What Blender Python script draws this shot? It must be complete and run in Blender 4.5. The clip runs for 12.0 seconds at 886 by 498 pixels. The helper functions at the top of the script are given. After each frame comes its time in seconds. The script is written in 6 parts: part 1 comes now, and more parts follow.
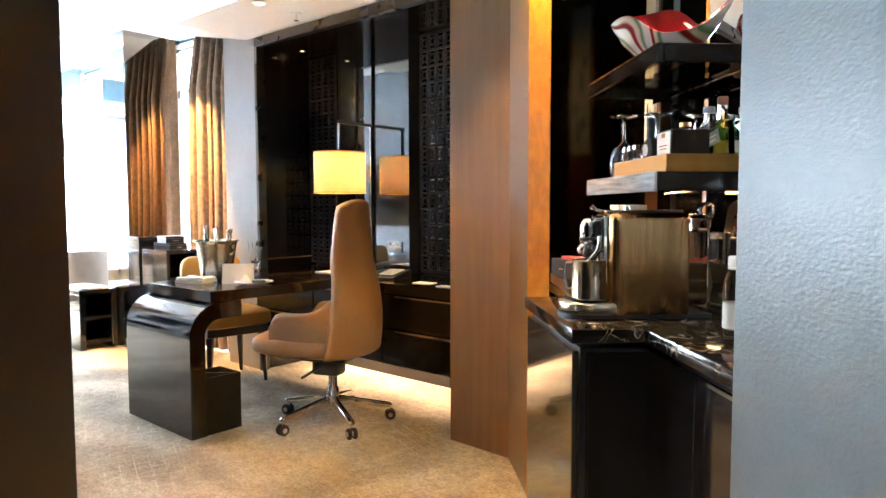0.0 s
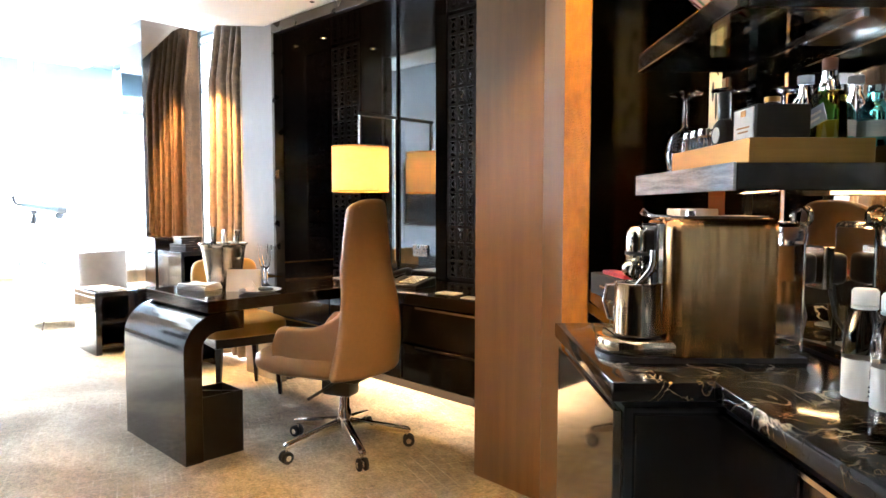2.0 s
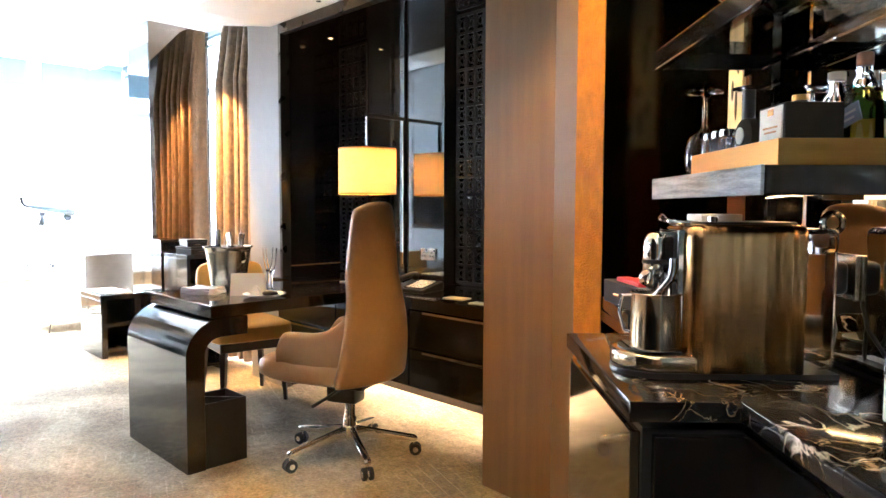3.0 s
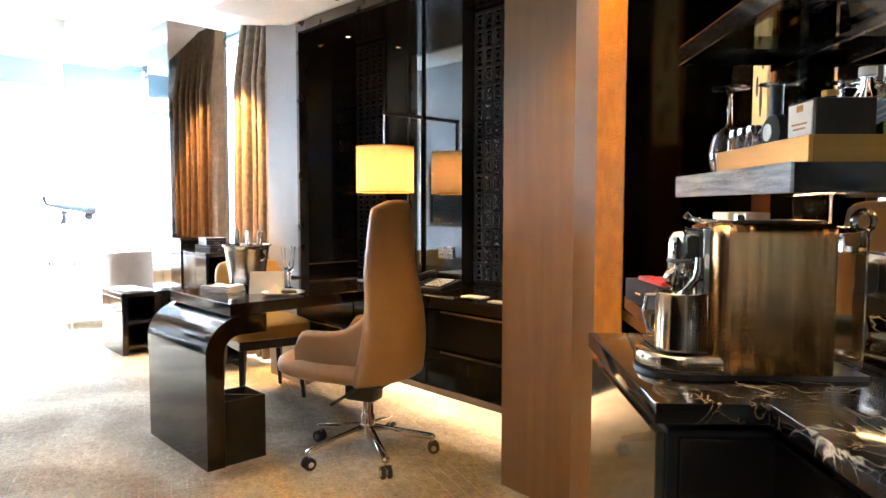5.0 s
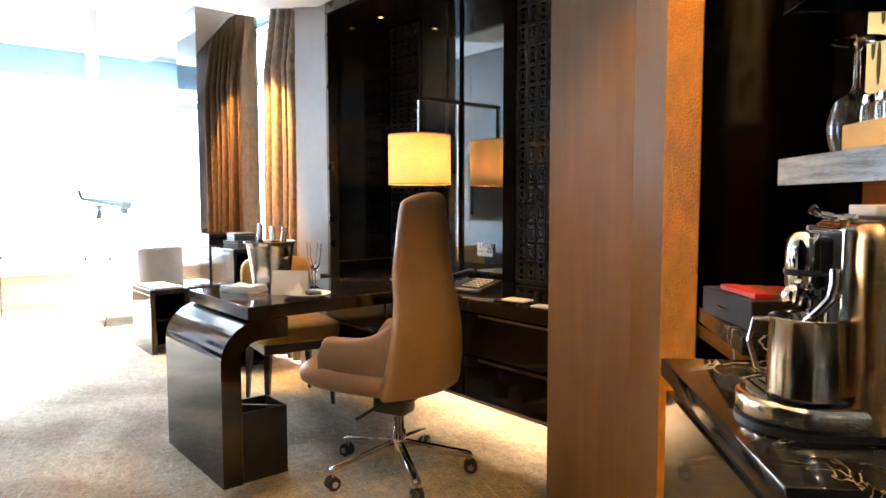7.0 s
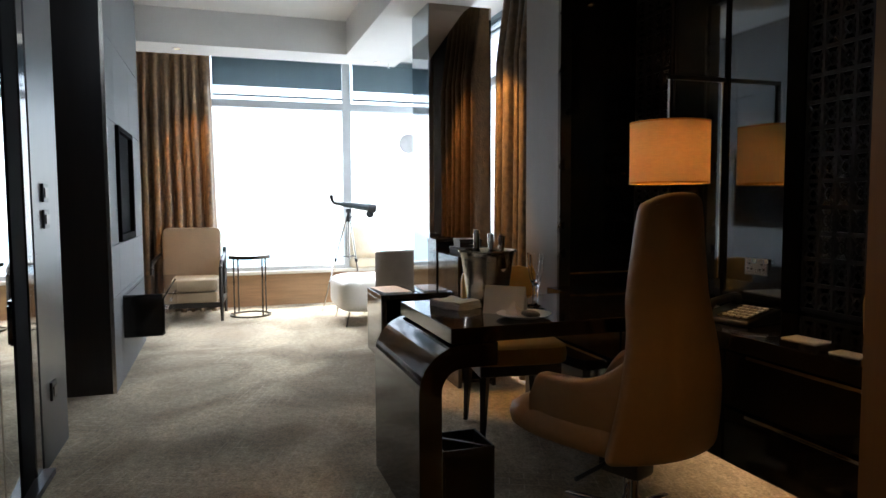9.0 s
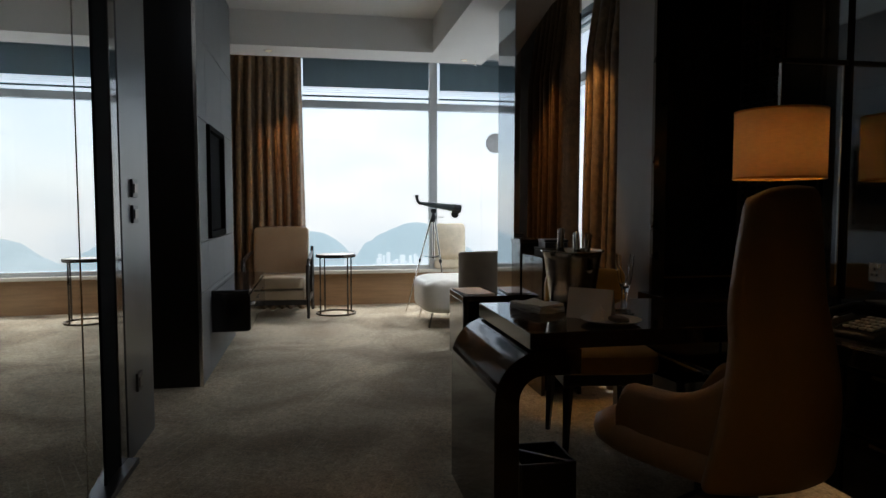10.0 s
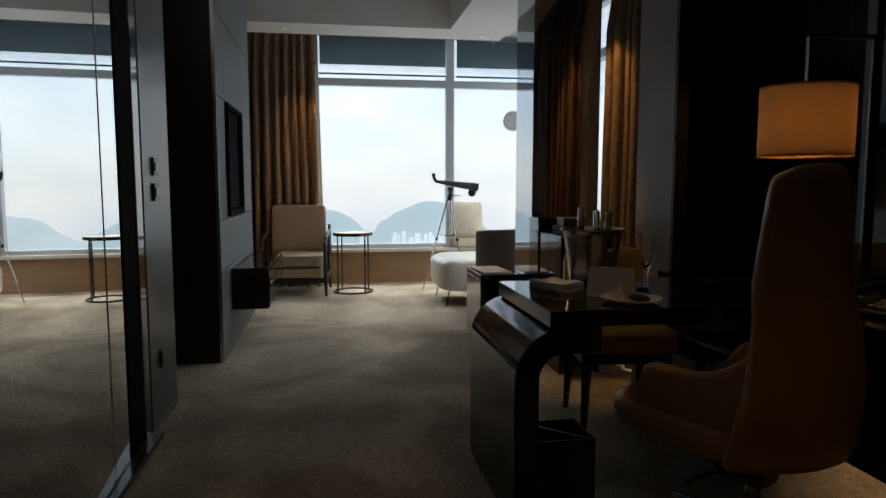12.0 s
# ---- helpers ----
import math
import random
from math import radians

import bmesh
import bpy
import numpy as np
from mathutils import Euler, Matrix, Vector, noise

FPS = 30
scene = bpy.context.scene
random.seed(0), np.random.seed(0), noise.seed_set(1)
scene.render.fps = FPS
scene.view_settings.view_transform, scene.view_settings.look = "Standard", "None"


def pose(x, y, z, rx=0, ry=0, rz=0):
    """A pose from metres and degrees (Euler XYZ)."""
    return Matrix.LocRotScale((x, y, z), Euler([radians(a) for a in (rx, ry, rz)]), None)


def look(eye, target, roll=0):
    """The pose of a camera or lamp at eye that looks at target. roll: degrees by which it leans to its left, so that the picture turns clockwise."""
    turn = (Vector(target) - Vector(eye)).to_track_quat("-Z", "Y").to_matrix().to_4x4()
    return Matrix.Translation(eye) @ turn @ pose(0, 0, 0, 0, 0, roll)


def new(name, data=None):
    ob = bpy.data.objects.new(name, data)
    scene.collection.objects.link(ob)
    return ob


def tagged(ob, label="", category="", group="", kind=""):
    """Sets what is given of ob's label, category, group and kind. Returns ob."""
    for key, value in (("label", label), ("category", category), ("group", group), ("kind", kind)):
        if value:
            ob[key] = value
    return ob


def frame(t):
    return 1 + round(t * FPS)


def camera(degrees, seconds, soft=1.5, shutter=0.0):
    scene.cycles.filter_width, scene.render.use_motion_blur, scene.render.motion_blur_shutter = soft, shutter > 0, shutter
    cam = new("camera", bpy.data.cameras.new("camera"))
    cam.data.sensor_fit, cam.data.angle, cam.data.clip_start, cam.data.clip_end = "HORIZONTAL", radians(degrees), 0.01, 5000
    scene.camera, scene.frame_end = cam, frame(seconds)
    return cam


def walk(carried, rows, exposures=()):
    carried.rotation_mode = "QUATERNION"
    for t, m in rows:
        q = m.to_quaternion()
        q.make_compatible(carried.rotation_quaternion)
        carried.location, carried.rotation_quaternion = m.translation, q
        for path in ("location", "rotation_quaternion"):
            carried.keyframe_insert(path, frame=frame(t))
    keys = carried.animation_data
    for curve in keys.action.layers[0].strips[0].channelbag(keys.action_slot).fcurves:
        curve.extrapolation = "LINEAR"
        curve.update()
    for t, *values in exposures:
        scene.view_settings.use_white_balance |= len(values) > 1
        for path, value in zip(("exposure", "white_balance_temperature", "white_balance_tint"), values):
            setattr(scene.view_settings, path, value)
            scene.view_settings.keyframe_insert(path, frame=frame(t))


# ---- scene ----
cam = camera(67.4, 12.0)
PATH = [
    (0, (0.355, 0.299, 1.177), (-0.946, 1.814, 1.051), -0.1),
    (0.5, (0.289, 0.429, 1.182), (-1.025, 1.932, 1.051), -0.1),
    (1, (0.248, 0.562, 1.19), (-1.088, 2.045, 1.058), -0.1),
    (1.5, (0.213, 0.629, 1.19), (-1.161, 2.076, 1.063), 0.0),
    (2, (0.145, 0.685, 1.187), (-1.255, 2.107, 1.057), 0.1),
    (2.5, (0.101, 0.724, 1.191), (-1.311, 2.134, 1.061), 0.1),
    (3, (0.097, 0.745, 1.192), (-1.324, 2.147, 1.068), 0.2),
    (5, (0.083, 0.744, 1.193), (-1.371, 2.111, 1.063), 0.1),
    (5.5, (0.066, 0.745, 1.188), (-1.394, 2.106, 1.059), 0.2),
    (6, (0.032, 0.771, 1.185), (-1.434, 2.124, 1.051), 0.1),
    (6.5, (-0.046, 0.872, 1.188), (-1.527, 2.209, 1.046), -0.0),
    (8.5, (-0.445, 1.232, 1.192), (-2.266, 2.049, 1.05), -0.2),
    (9, (-0.554, 1.327, 1.188), (-2.447, 1.957, 1.051), -0.3),
    (9.5, (-0.651, 1.396, 1.177), (-2.594, 1.849, 1.045), -0.2),
    (10, (-0.681, 1.401, 1.161), (-2.642, 1.774, 1.033), 0.0),
    (10.5, (-0.685, 1.385, 1.155), (-2.649, 1.732, 1.012), 0.1),
    (11, (-0.68, 1.376, 1.156), (-2.645, 1.714, 0.992), 0.1),
    (11.5, (-0.682, 1.381, 1.159), (-2.646, 1.711, 0.974), -0.0),
    (12, (-0.685, 1.384, 1.159), (-2.649, 1.711, 0.967), -0.0),
]
LIGHT = [(0.0, 3.35, 5500, 10), (3.0, 3.3, 5500, 10), (5.0, 3.2, 5500, 10), (6.7, 3.1, 5500, 10), (7.5, 2.4, 5650, 10), (8.5, 1.2, 5800, 10), (9.0, 0.1, 6000, 10), (9.5, -0.9, 6100, 10), (10.0, -1.5, 6250, 10), (10.5, -1.7, 6300, 10), (12.0, -1.6, 6300, 10)]
walk(cam, [(t, look(eye, target, roll)) for t, eye, target, roll in PATH], LIGHT)

# ---- world and light ----
world = bpy.data.worlds.new("sky")
scene.world = world
world.use_nodes = True
wn = world.node_tree
sky = wn.nodes.new("ShaderNodeTexSky")
sky.sky_type, sky.sun_disc = "NISHITA", False
sky.sun_elevation, sky.sun_rotation = radians(48), radians(-120)
sky.air_density, sky.dust_density = 1.0, 1.0
wn.nodes["Background"].inputs["Strength"].default_value = 0.12
wn.links.new(sky.outputs["Color"], wn.nodes["Background"].inputs["Color"])
# an even white cloud cover over the sky
cloud, both = wn.nodes.new("ShaderNodeBackground"), wn.nodes.new("ShaderNodeAddShader")
cloud.inputs["Strength"].default_value = 2.5
cloud_map, cloud_noise, cloud_tone = wn.nodes.new("ShaderNodeMapping"), wn.nodes.new("ShaderNodeTexNoise"), wn.nodes.new("ShaderNodeValToRGB")
cloud_map.inputs["Scale"].default_value = (1.0, 1.0, 2.6)
cloud_noise.inputs["Scale"].default_value, cloud_noise.inputs["Detail"].default_value = 5.0, 5.0
cloud_tone.color_ramp.elements[0].position, cloud_tone.color_ramp.elements[1].position = 0.36, 0.66
cloud_tone.color_ramp.elements[0].color, cloud_tone.color_ramp.elements[1].color = (0.76, 0.87, 0.96, 1), (1.0, 1.04, 1.06, 1)
wn.links.new(wn.nodes.new("ShaderNodeTexCoord").outputs["Generated"], cloud_map.inputs["Vector"])
wn.links.new(cloud_map.outputs["Vector"], cloud_noise.inputs["Vector"])
wn.links.new(cloud_noise.outputs["Fac"], cloud_tone.inputs["Fac"])
wn.links.new(cloud_tone.outputs["Color"], cloud.inputs["Color"])
wn.links.new(wn.nodes["Background"].outputs[0], both.inputs[0])
wn.links.new(cloud.outputs[0], both.inputs[1])
wn.links.new(both.outputs[0], wn.nodes["World Output"].inputs["Surface"])


def lamp(name, kind, m, energy, color=(1, 1, 1), **kw):
    data = bpy.data.lights.new(name, kind)
    data.energy, data.color = energy, color
    for k, v in kw.items():
        if k == "size":
            data.size = v
        elif k == "size_y":
            data.size_y = v
        elif k == "shape":
            data.shape = v
        elif k == "radius":
            data.shadow_soft_size = v
        elif k == "spot":
            data.spot_size = radians(v)
        elif k == "blend":
            data.spot_blend = v
        elif k == "angle":
            data.angle = radians(v)
    ob = new(name, data)
    ob.matrix_world = m
    return ob


# overcast sun, from beyond the windows
lamp("sun", "SUN", look((-9, 9, 12), (0, 0, 0)), 0.8, (1.0, 0.95, 0.88), angle=12)
# sky light from high above the windows
lamp("sky_light_west", "AREA", look((-10.6, 2.0, 4.6), (-6.0, 2.0, 0.0)), 1150, (0.92, 0.96, 1.0), shape="RECTANGLE", size=4.0, size_y=1.6)
lamp("sky_light_north", "AREA", look((-6.4, 5.9, 4.6), (-6.0, 1.9, 0.0)), 820, (0.92, 0.96, 1.0), shape="RECTANGLE", size=4.0, size_y=1.6)



# ---- materials ----
def material(name, base, rough=0.5, metal=0.0, vary=0.25, scale=8.0, bump=0.0, bump_scale=60.0, stretch=(1, 1, 1), coat=0.0, dark=None, spec=0.5, trans=0.0, ior=1.45, sheen=0.0, rvary=0.12, relief=0.004):
    """A principled material with two scales of colour noise, uneven gloss and a fine bump."""
    mat = bpy.data.materials.new(name)
    mat.use_nodes = True
    t = mat.node_tree
    b = t.nodes["Principled BSDF"]
    b.inputs["Roughness"].default_value, b.inputs["Metallic"].default_value = rough, metal
    b.inputs["Specular IOR Level"].default_value, b.inputs["IOR"].default_value = spec, ior
    b.inputs["Coat Weight"].default_value, b.inputs["Coat Roughness"].default_value = coat, 0.04
    b.inputs["Transmission Weight"].default_value = trans
    b.inputs["Sheen Weight"].default_value = sheen
    co = t.nodes.new("ShaderNodeTexCoord")
    mp = t.nodes.new("ShaderNodeMapping")
    mp.inputs["Scale"].default_value = stretch
    t.links.new(co.outputs["Object"], mp.inputs["Vector"])
    n1, n2 = t.nodes.new("ShaderNodeTexNoise"), t.nodes.new("ShaderNodeTexNoise")
    for n, s in ((n1, scale), (n2, scale * 9)):
        n.inputs["Scale"].default_value, n.inputs["Detail"].default_value = s, 4
        t.links.new(mp.outputs["Vector"], n.inputs["Vector"])
    add = t.nodes.new("ShaderNodeMath")
    add.operation = "MULTIPLY_ADD"
    add.inputs[1].default_value = 0.4
    t.links.new(n2.outputs["Fac"], add.inputs[0])
    t.links.new(n1.outputs["Fac"], add.inputs[2])
    ramp = t.nodes.new("ShaderNodeValToRGB")
    lo = dark if dark else tuple(c * (1 - vary) for c in base)
    ramp.color_ramp.elements[0].position, ramp.color_ramp.elements[1].position = 0.5, 0.9
    ramp.color_ramp.elements[0].color, ramp.color_ramp.elements[1].color = (*lo, 1), (*base, 1)
    t.links.new(add.outputs[0], ramp.inputs["Fac"])
    t.links.new(ramp.outputs["Color"], b.inputs["Base Color"])
    if rvary:
        rr = t.nodes.new("ShaderNodeMapRange")
        rr.inputs["To Min"].default_value, rr.inputs["To Max"].default_value = max(0.0, rough - rvary * rough), min(1.0, rough + rvary * rough)
        t.links.new(n1.outputs["Fac"], rr.inputs["Value"])
        t.links.new(rr.outputs["Result"], b.inputs["Roughness"])
    if bump:
        n3, bp = t.nodes.new("ShaderNodeTexNoise"), t.nodes.new("ShaderNodeBump")
        n3.inputs["Scale"].default_value, n3.inputs["Detail"].default_value = bump_scale, 3
        bp.inputs["Strength"].default_value, bp.inputs["Distance"].default_value = bump, relief
        t.links.new(mp.outputs["Vector"], n3.inputs["Vector"])
        t.links.new(n3.outputs["Fac"], bp.inputs["Height"])
        t.links.new(bp.outputs["Normal"], b.inputs["Normal"])
    return mat


def glowing(name, color, strength, base=(0.8, 0.75, 0.65)):
    mat = bpy.data.materials.new(name)
    mat.use_nodes = True
    b = mat.node_tree.nodes["Principled BSDF"]
    b.inputs["Base Color"].default_value = (*base, 1)
    b.inputs["Emission Color"].default_value, b.inputs["Emission Strength"].default_value = (*color, 1), strength
    return mat


def glass(name, color=(1, 1, 1), rough=0.0, ior=1.45):
    mat = bpy.data.materials.new(name)
    mat.use_nodes = True
    b = mat.node_tree.nodes["Principled BSDF"]
    b.inputs["Base Color"].default_value, b.inputs["Roughness"].default_value = (*color, 1), rough
    b.inputs["Transmission Weight"].default_value, b.inputs["IOR"].default_value = 1.0, ior
    return mat


def carpet_material():
    """Grey-beige loop carpet with large swirls and short pale hatch strokes."""
    mat = material("carpet", (0.425, 0.35, 0.24), 0.95, bump=0.9, bump_scale=260, scale=2.0, vary=0.35, sheen=0.15, spec=0.1)
    t = mat.node_tree
    b = t.nodes["Principled BSDF"]
    src = b.inputs["Base Color"].links[0].from_socket
    co = t.nodes.new("ShaderNodeTexCoord")
    wave = t.nodes.new("ShaderNodeTexNoise")
    wave.inputs["Scale"].default_value, wave.inputs["Detail"].default_value = 0.9, 1.5
    wave.inputs["Distortion"].default_value = 2.2
    t.links.new(co.outputs["Object"], wave.inputs["Vector"])
    r = t.nodes.new("ShaderNodeValToRGB")
    r.color_ramp.elements[0].position, r.color_ramp.elements[1].position = 0.38, 0.60
    r.color_ramp.elements[0].color, r.color_ramp.elements[1].color = (0.74, 0.71, 0.68, 1), (1.12, 1.12, 1.12, 1)
    t.links.new(wave.outputs["Fac"], r.inputs["Fac"])
    m1 = t.nodes.new("ShaderNodeMix")
    m1.data_type, m1.blend_type = "RGBA", "MULTIPLY"
    m1.inputs["Factor"].default_value = 1.0
    t.links.new(src, m1.inputs["A"])
    t.links.new(r.outputs["Color"], m1.inputs["B"])
    out = m1.outputs["Result"]
    # hatch strokes in two directions, in patches
    for rot, off in ((0.35, 0.0), (-1.15, 3.7)):
        mp = t.nodes.new("ShaderNodeMapping")
        mp.inputs["Rotation"].default_value = (0, 0, rot)
        mp.inputs["Location"].default_value = (off, off, 0)
        mp.inputs["Scale"].default_value = (1.0, 1.0, 1.0)
        t.links.new(co.outputs["Object"], mp.inputs["Vector"])
        br = t.nodes.new("ShaderNodeTexBrick")
        br.inputs["Scale"].default_value = 4.0
        br.inputs["Mortar Size"].default_value, br.inputs["Mortar Smooth"].default_value = 0.012, 0.3
        br.inputs["Color1"].default_value = br.inputs["Color2"].default_value = (0, 0, 0, 1)
        br.inputs["Mortar"].default_value = (1, 1, 1, 1)
        t.links.new(mp.outputs["Vector"], br.inputs["Vector"])
        no = t.nodes.new("ShaderNodeTexNoise")
        no.inputs["Scale"].default_value = 2.3
        t.links.new(mp.outputs["Vector"], no.inputs["Vector"])
        gate = t.nodes.new("ShaderNodeMapRange")
        gate.inputs["From Min"].default_value, gate.inputs["From Max"].default_value = 0.50, 0.66
        gate.inputs["To Max"].default_value = 0.42
        t.links.new(no.outputs["Fac"], gate.inputs["Value"])
        mul = t.nodes.new("ShaderNodeMath")
        mul.operation = "MULTIPLY"
        t.links.new(br.outputs["Fac"], mul.inputs[0])
        t.links.new(gate.outputs["Result"], mul.inputs[1])
        m2 = t.nodes.new("ShaderNodeMix")
        m2.data_type = "RGBA"
        m2.inputs["B"].default_value = (0.62, 0.55, 0.42, 1)
        t.links.new(mul.outputs[0], m2.inputs["Factor"])
        t.links.new(out, m2.inputs["A"])
        out = m2.outputs["Result"]
    # loop pile grain
    gn = t.nodes.new("ShaderNodeTexNoise")
    gn.inputs["Scale"].default_value, gn.inputs["Detail"].default_value = 75, 3
    t.links.new(co.outputs["Object"], gn.inputs["Vector"])
    gr = t.nodes.new("ShaderNodeMapRange")
    gr.inputs["From Min"].default_value, gr.inputs["From Max"].default_value = 0.3, 0.7
    gr.inputs["To Min"].default_value, gr.inputs["To Max"].default_value = 0.5, 1.5
    tuft = t.nodes.new("ShaderNodeTexNoise")
    tuft.inputs["Scale"].default_value, tuft.inputs["Detail"].default_value = 24, 4
    t.links.new(co.outputs["Object"], tuft.inputs["Vector"])
    pile = t.nodes.new("ShaderNodeMix")
    pile.inputs["Factor"].default_value = 0.4
    t.links.new(gn.outputs["Fac"], pile.inputs["A"])
    t.links.new(tuft.outputs["Fac"], pile.inputs["B"])
    t.links.new(pile.outputs["Result"], gr.inputs["Value"])
    m3 = t.nodes.new("ShaderNodeMix")
    m3.data_type, m3.blend_type = "RGBA", "MULTIPLY"
    m3.inputs["Factor"].default_value = 1.0
    t.links.new(out, m3.inputs["A"])
    t.links.new(gr.outputs["Result"], m3.inputs["B"])
    t.links.new(m3.outputs["Result"], b.inputs["Base Color"])
    return mat


def marble_material():
    """Polished black marble with thin white and gold veins."""
    mat = material("black_marble", (0.016, 0.015, 0.014), 0.10, vary=0.6, scale=6, coat=0.1)
    t = mat.node_tree
    b = t.nodes["Principled BSDF"]
    src = b.inputs["Base Color"].links[0].from_socket
    co = t.nodes.new("ShaderNodeTexCoord")
    out = src
    for sc, col, lo in ((7.0, (0.75, 0.68, 0.52), 0.018), (15.0, (0.55, 0.40, 0.2), 0.012)):
        no = t.nodes.new("ShaderNodeTexNoise")
        no.inputs["Scale"].default_value, no.inputs["Detail"].default_value, no.inputs["Distortion"].default_value = sc, 5, 1.2
        t.links.new(co.outputs["Object"], no.inputs["Vector"])
        sub, ab = t.nodes.new("ShaderNodeMath"), t.nodes.new("ShaderNodeMath")
        sub.operation, ab.operation = "SUBTRACT", "ABSOLUTE"
        sub.inputs[1].default_value = 0.52
        t.links.new(no.outputs["Fac"], sub.inputs[0])
        t.links.new(sub.outputs[0], ab.inputs[0])
        mr = t.nodes.new("ShaderNodeMapRange")
        mr.inputs["From Min"].default_value, mr.inputs["From Max"].default_value = 0.0, lo
        mr.inputs["To Min"].default_value, mr.inputs["To Max"].default_value = 0.75, 0.0
        t.links.new(ab.outputs[0], mr.inputs["Value"])
        big = t.nodes.new("ShaderNodeTexNoise")
        big.inputs["Scale"].default_value = sc * 0.45
        t.links.new(co.outputs["Object"], big.inputs["Vector"])
        gate = t.nodes.new("ShaderNodeMapRange")
        gate.inputs["From Min"].default_value, gate.inputs["From Max"].default_value = 0.5, 0.65
        t.links.new(big.outputs["Fac"], gate.inputs["Value"])
        mul = t.nodes.new("ShaderNodeMath")
        mul.operation = "MULTIPLY"
        t.links.new(mr.outputs["Result"], mul.inputs[0])
        t.links.new(gate.outputs["Result"], mul.inputs[1])
        mx = t.nodes.new("ShaderNodeMix")
        mx.data_type = "RGBA"
        mx.inputs["B"].default_value = (*col, 1)
        t.links.new(mul.outputs[0], mx.inputs["Factor"])
        t.links.new(out, mx.inputs["A"])
        out = mx.outputs["Result"]
    t.links.new(out, b.inputs["Base Color"])
    return mat


CARPET = carpet_material()
MARBLE = marble_material()
PLASTER = material("ceiling_paint", (0.80, 0.79, 0.76), 0.8, vary=0.04, scale=3, bump=0.08, bump_scale=120)
GREY_WALL = material("grey_silk_wallcovering", (0.26, 0.24, 0.23), 0.38, vary=0.12, scale=3, bump=0.25, bump_scale=110, stretch=(1, 1, 0.6))
HALL_WALL = material("pearl_wallcovering", (0.185, 0.226, 0.236), 0.34, vary=0.16, scale=2.5, bump=0.30, bump_scale=95, stretch=(1, 1, 2.0), relief=0.003)
DARK_WALL = material("dark_timber", (0.018, 0.013, 0.011), 0.35, vary=0.4, scale=4, stretch=(6, 6, 0.5))
TV_WALL = material("stitched_grey_leather", (0.17, 0.172, 0.172), 0.6, vary=0.12, scale=5, bump=0.3, bump_scale=180, spec=0.25)
PILLAR_WOOD = material("brown_veneer", (0.20, 0.105, 0.036), 0.42, vary=0.2, scale=7, stretch=(5, 5, 0.25), bump=0.12, bump_scale=60)
RED_STRIP = material("red_brown_strip", (0.16, 0.045, 0.014), 0.3, vary=0.3, scale=7, stretch=(5, 5, 0.3))
SILL_WOOD = material("oak_veneer_panel", (0.32, 0.19, 0.095), 0.45, vary=0.25, scale=6, stretch=(5, 0.4, 5))
GOLD_WALL = material("hammered_gold_wallcovering", (0.60, 0.215, 0.002), 0.45, vary=0.3, scale=30, bump=1.0, bump_scale=210, stretch=(1, 1, 0.7), spec=0.10, relief=0.006)
LACQUER = material("black_lacquer", (0.012, 0.010, 0.009), 0.09, vary=0.3, scale=5, coat=0.35, rvary=0.3)
BROWN_LACQUER = material("dark_brown_lacquer", (0.006, 0.0045, 0.0045), 0.12, vary=0.4, scale=4, coat=0.15, stretch=(4, 4, 0.5))
EBONY = material("ebony_stain", (0.016, 0.012, 0.010), 0.3, vary=0.4, scale=8, stretch=(6, 6, 0.6))
LEATHER = material("tan_leather", (0.33, 0.20, 0.10), 0.40, vary=0.16, scale=5, bump=0.28, bump_scale=240)
CREAM_LEATHER = material("cream_leather", (0.31, 0.235, 0.15), 0.38, vary=0.12, scale=6, bump=0.3, bump_scale=160)
WHITE_LEATHER = material("ivory_leather", (0.72, 0.68, 0.60), 0.42, vary=0.1, scale=6, bump=0.2, bump_scale=160)
TAUPE_CLOTH = material("taupe_fabric", (0.20, 0.16, 0.12), 0.85, vary=0.15, scale=12, bump=0.5, bump_scale=350, sheen=0.2)
ORANGE_CLOTH = material("amber_leather", (0.62, 0.30, 0.045), 0.5, vary=0.18, scale=7, bump=0.25, bump_scale=200)
CURTAIN = material("bronze_curtain_silk", (0.27, 0.175, 0.095), 0.45, vary=0.42, scale=14, stretch=(2, 2, 1.6), bump=1.0, bump_scale=34, sheen=0.12, dark=(0.13, 0.085, 0.05))
CHROME = material("polished_chrome", (0.82, 0.80, 0.77), 0.07, 1.0, vary=0.06, scale=10)
STEEL = material("brushed_steel", (0.62, 0.57, 0.50), 0.22, 1.0, vary=0.12, scale=12, stretch=(0.4, 0.4, 14), bump=0.05, bump_scale=200)
DARK_METAL = material("bronze_metal", (0.10, 0.085, 0.07), 0.28, 1.0, vary=0.2, scale=10)
BRASS = material("satin_brass", (0.40, 0.20, 0.05), 0.33, 1.0, vary=0.2, scale=5, stretch=(0.4, 0.4, 12))
BLACK = material("black_plastic", (0.02, 0.02, 0.021), 0.35, vary=0.25, scale=14)
RUBBER = material("black_rubber", (0.018, 0.018, 0.018), 0.7, vary=0.3, scale=20)
WHITE = material("white_paint", (0.78, 0.77, 0.74), 0.45, vary=0.06, scale=9)
PAPER = material("white_card", (0.80, 0.78, 0.73), 0.8, vary=0.06, scale=14)
LINEN = material("white_linen", (0.76, 0.74, 0.70), 0.9, vary=0.1, scale=20, bump=0.6, bump_scale=300)
ALU = material("window_aluminium", (0.55, 0.57, 0.58), 0.4, 0.6, vary=0.08, scale=6)
BLIND = material("blind_slat", (0.16, 0.22, 0.25), 0.6, vary=0.1, scale=7, trans=0.22)
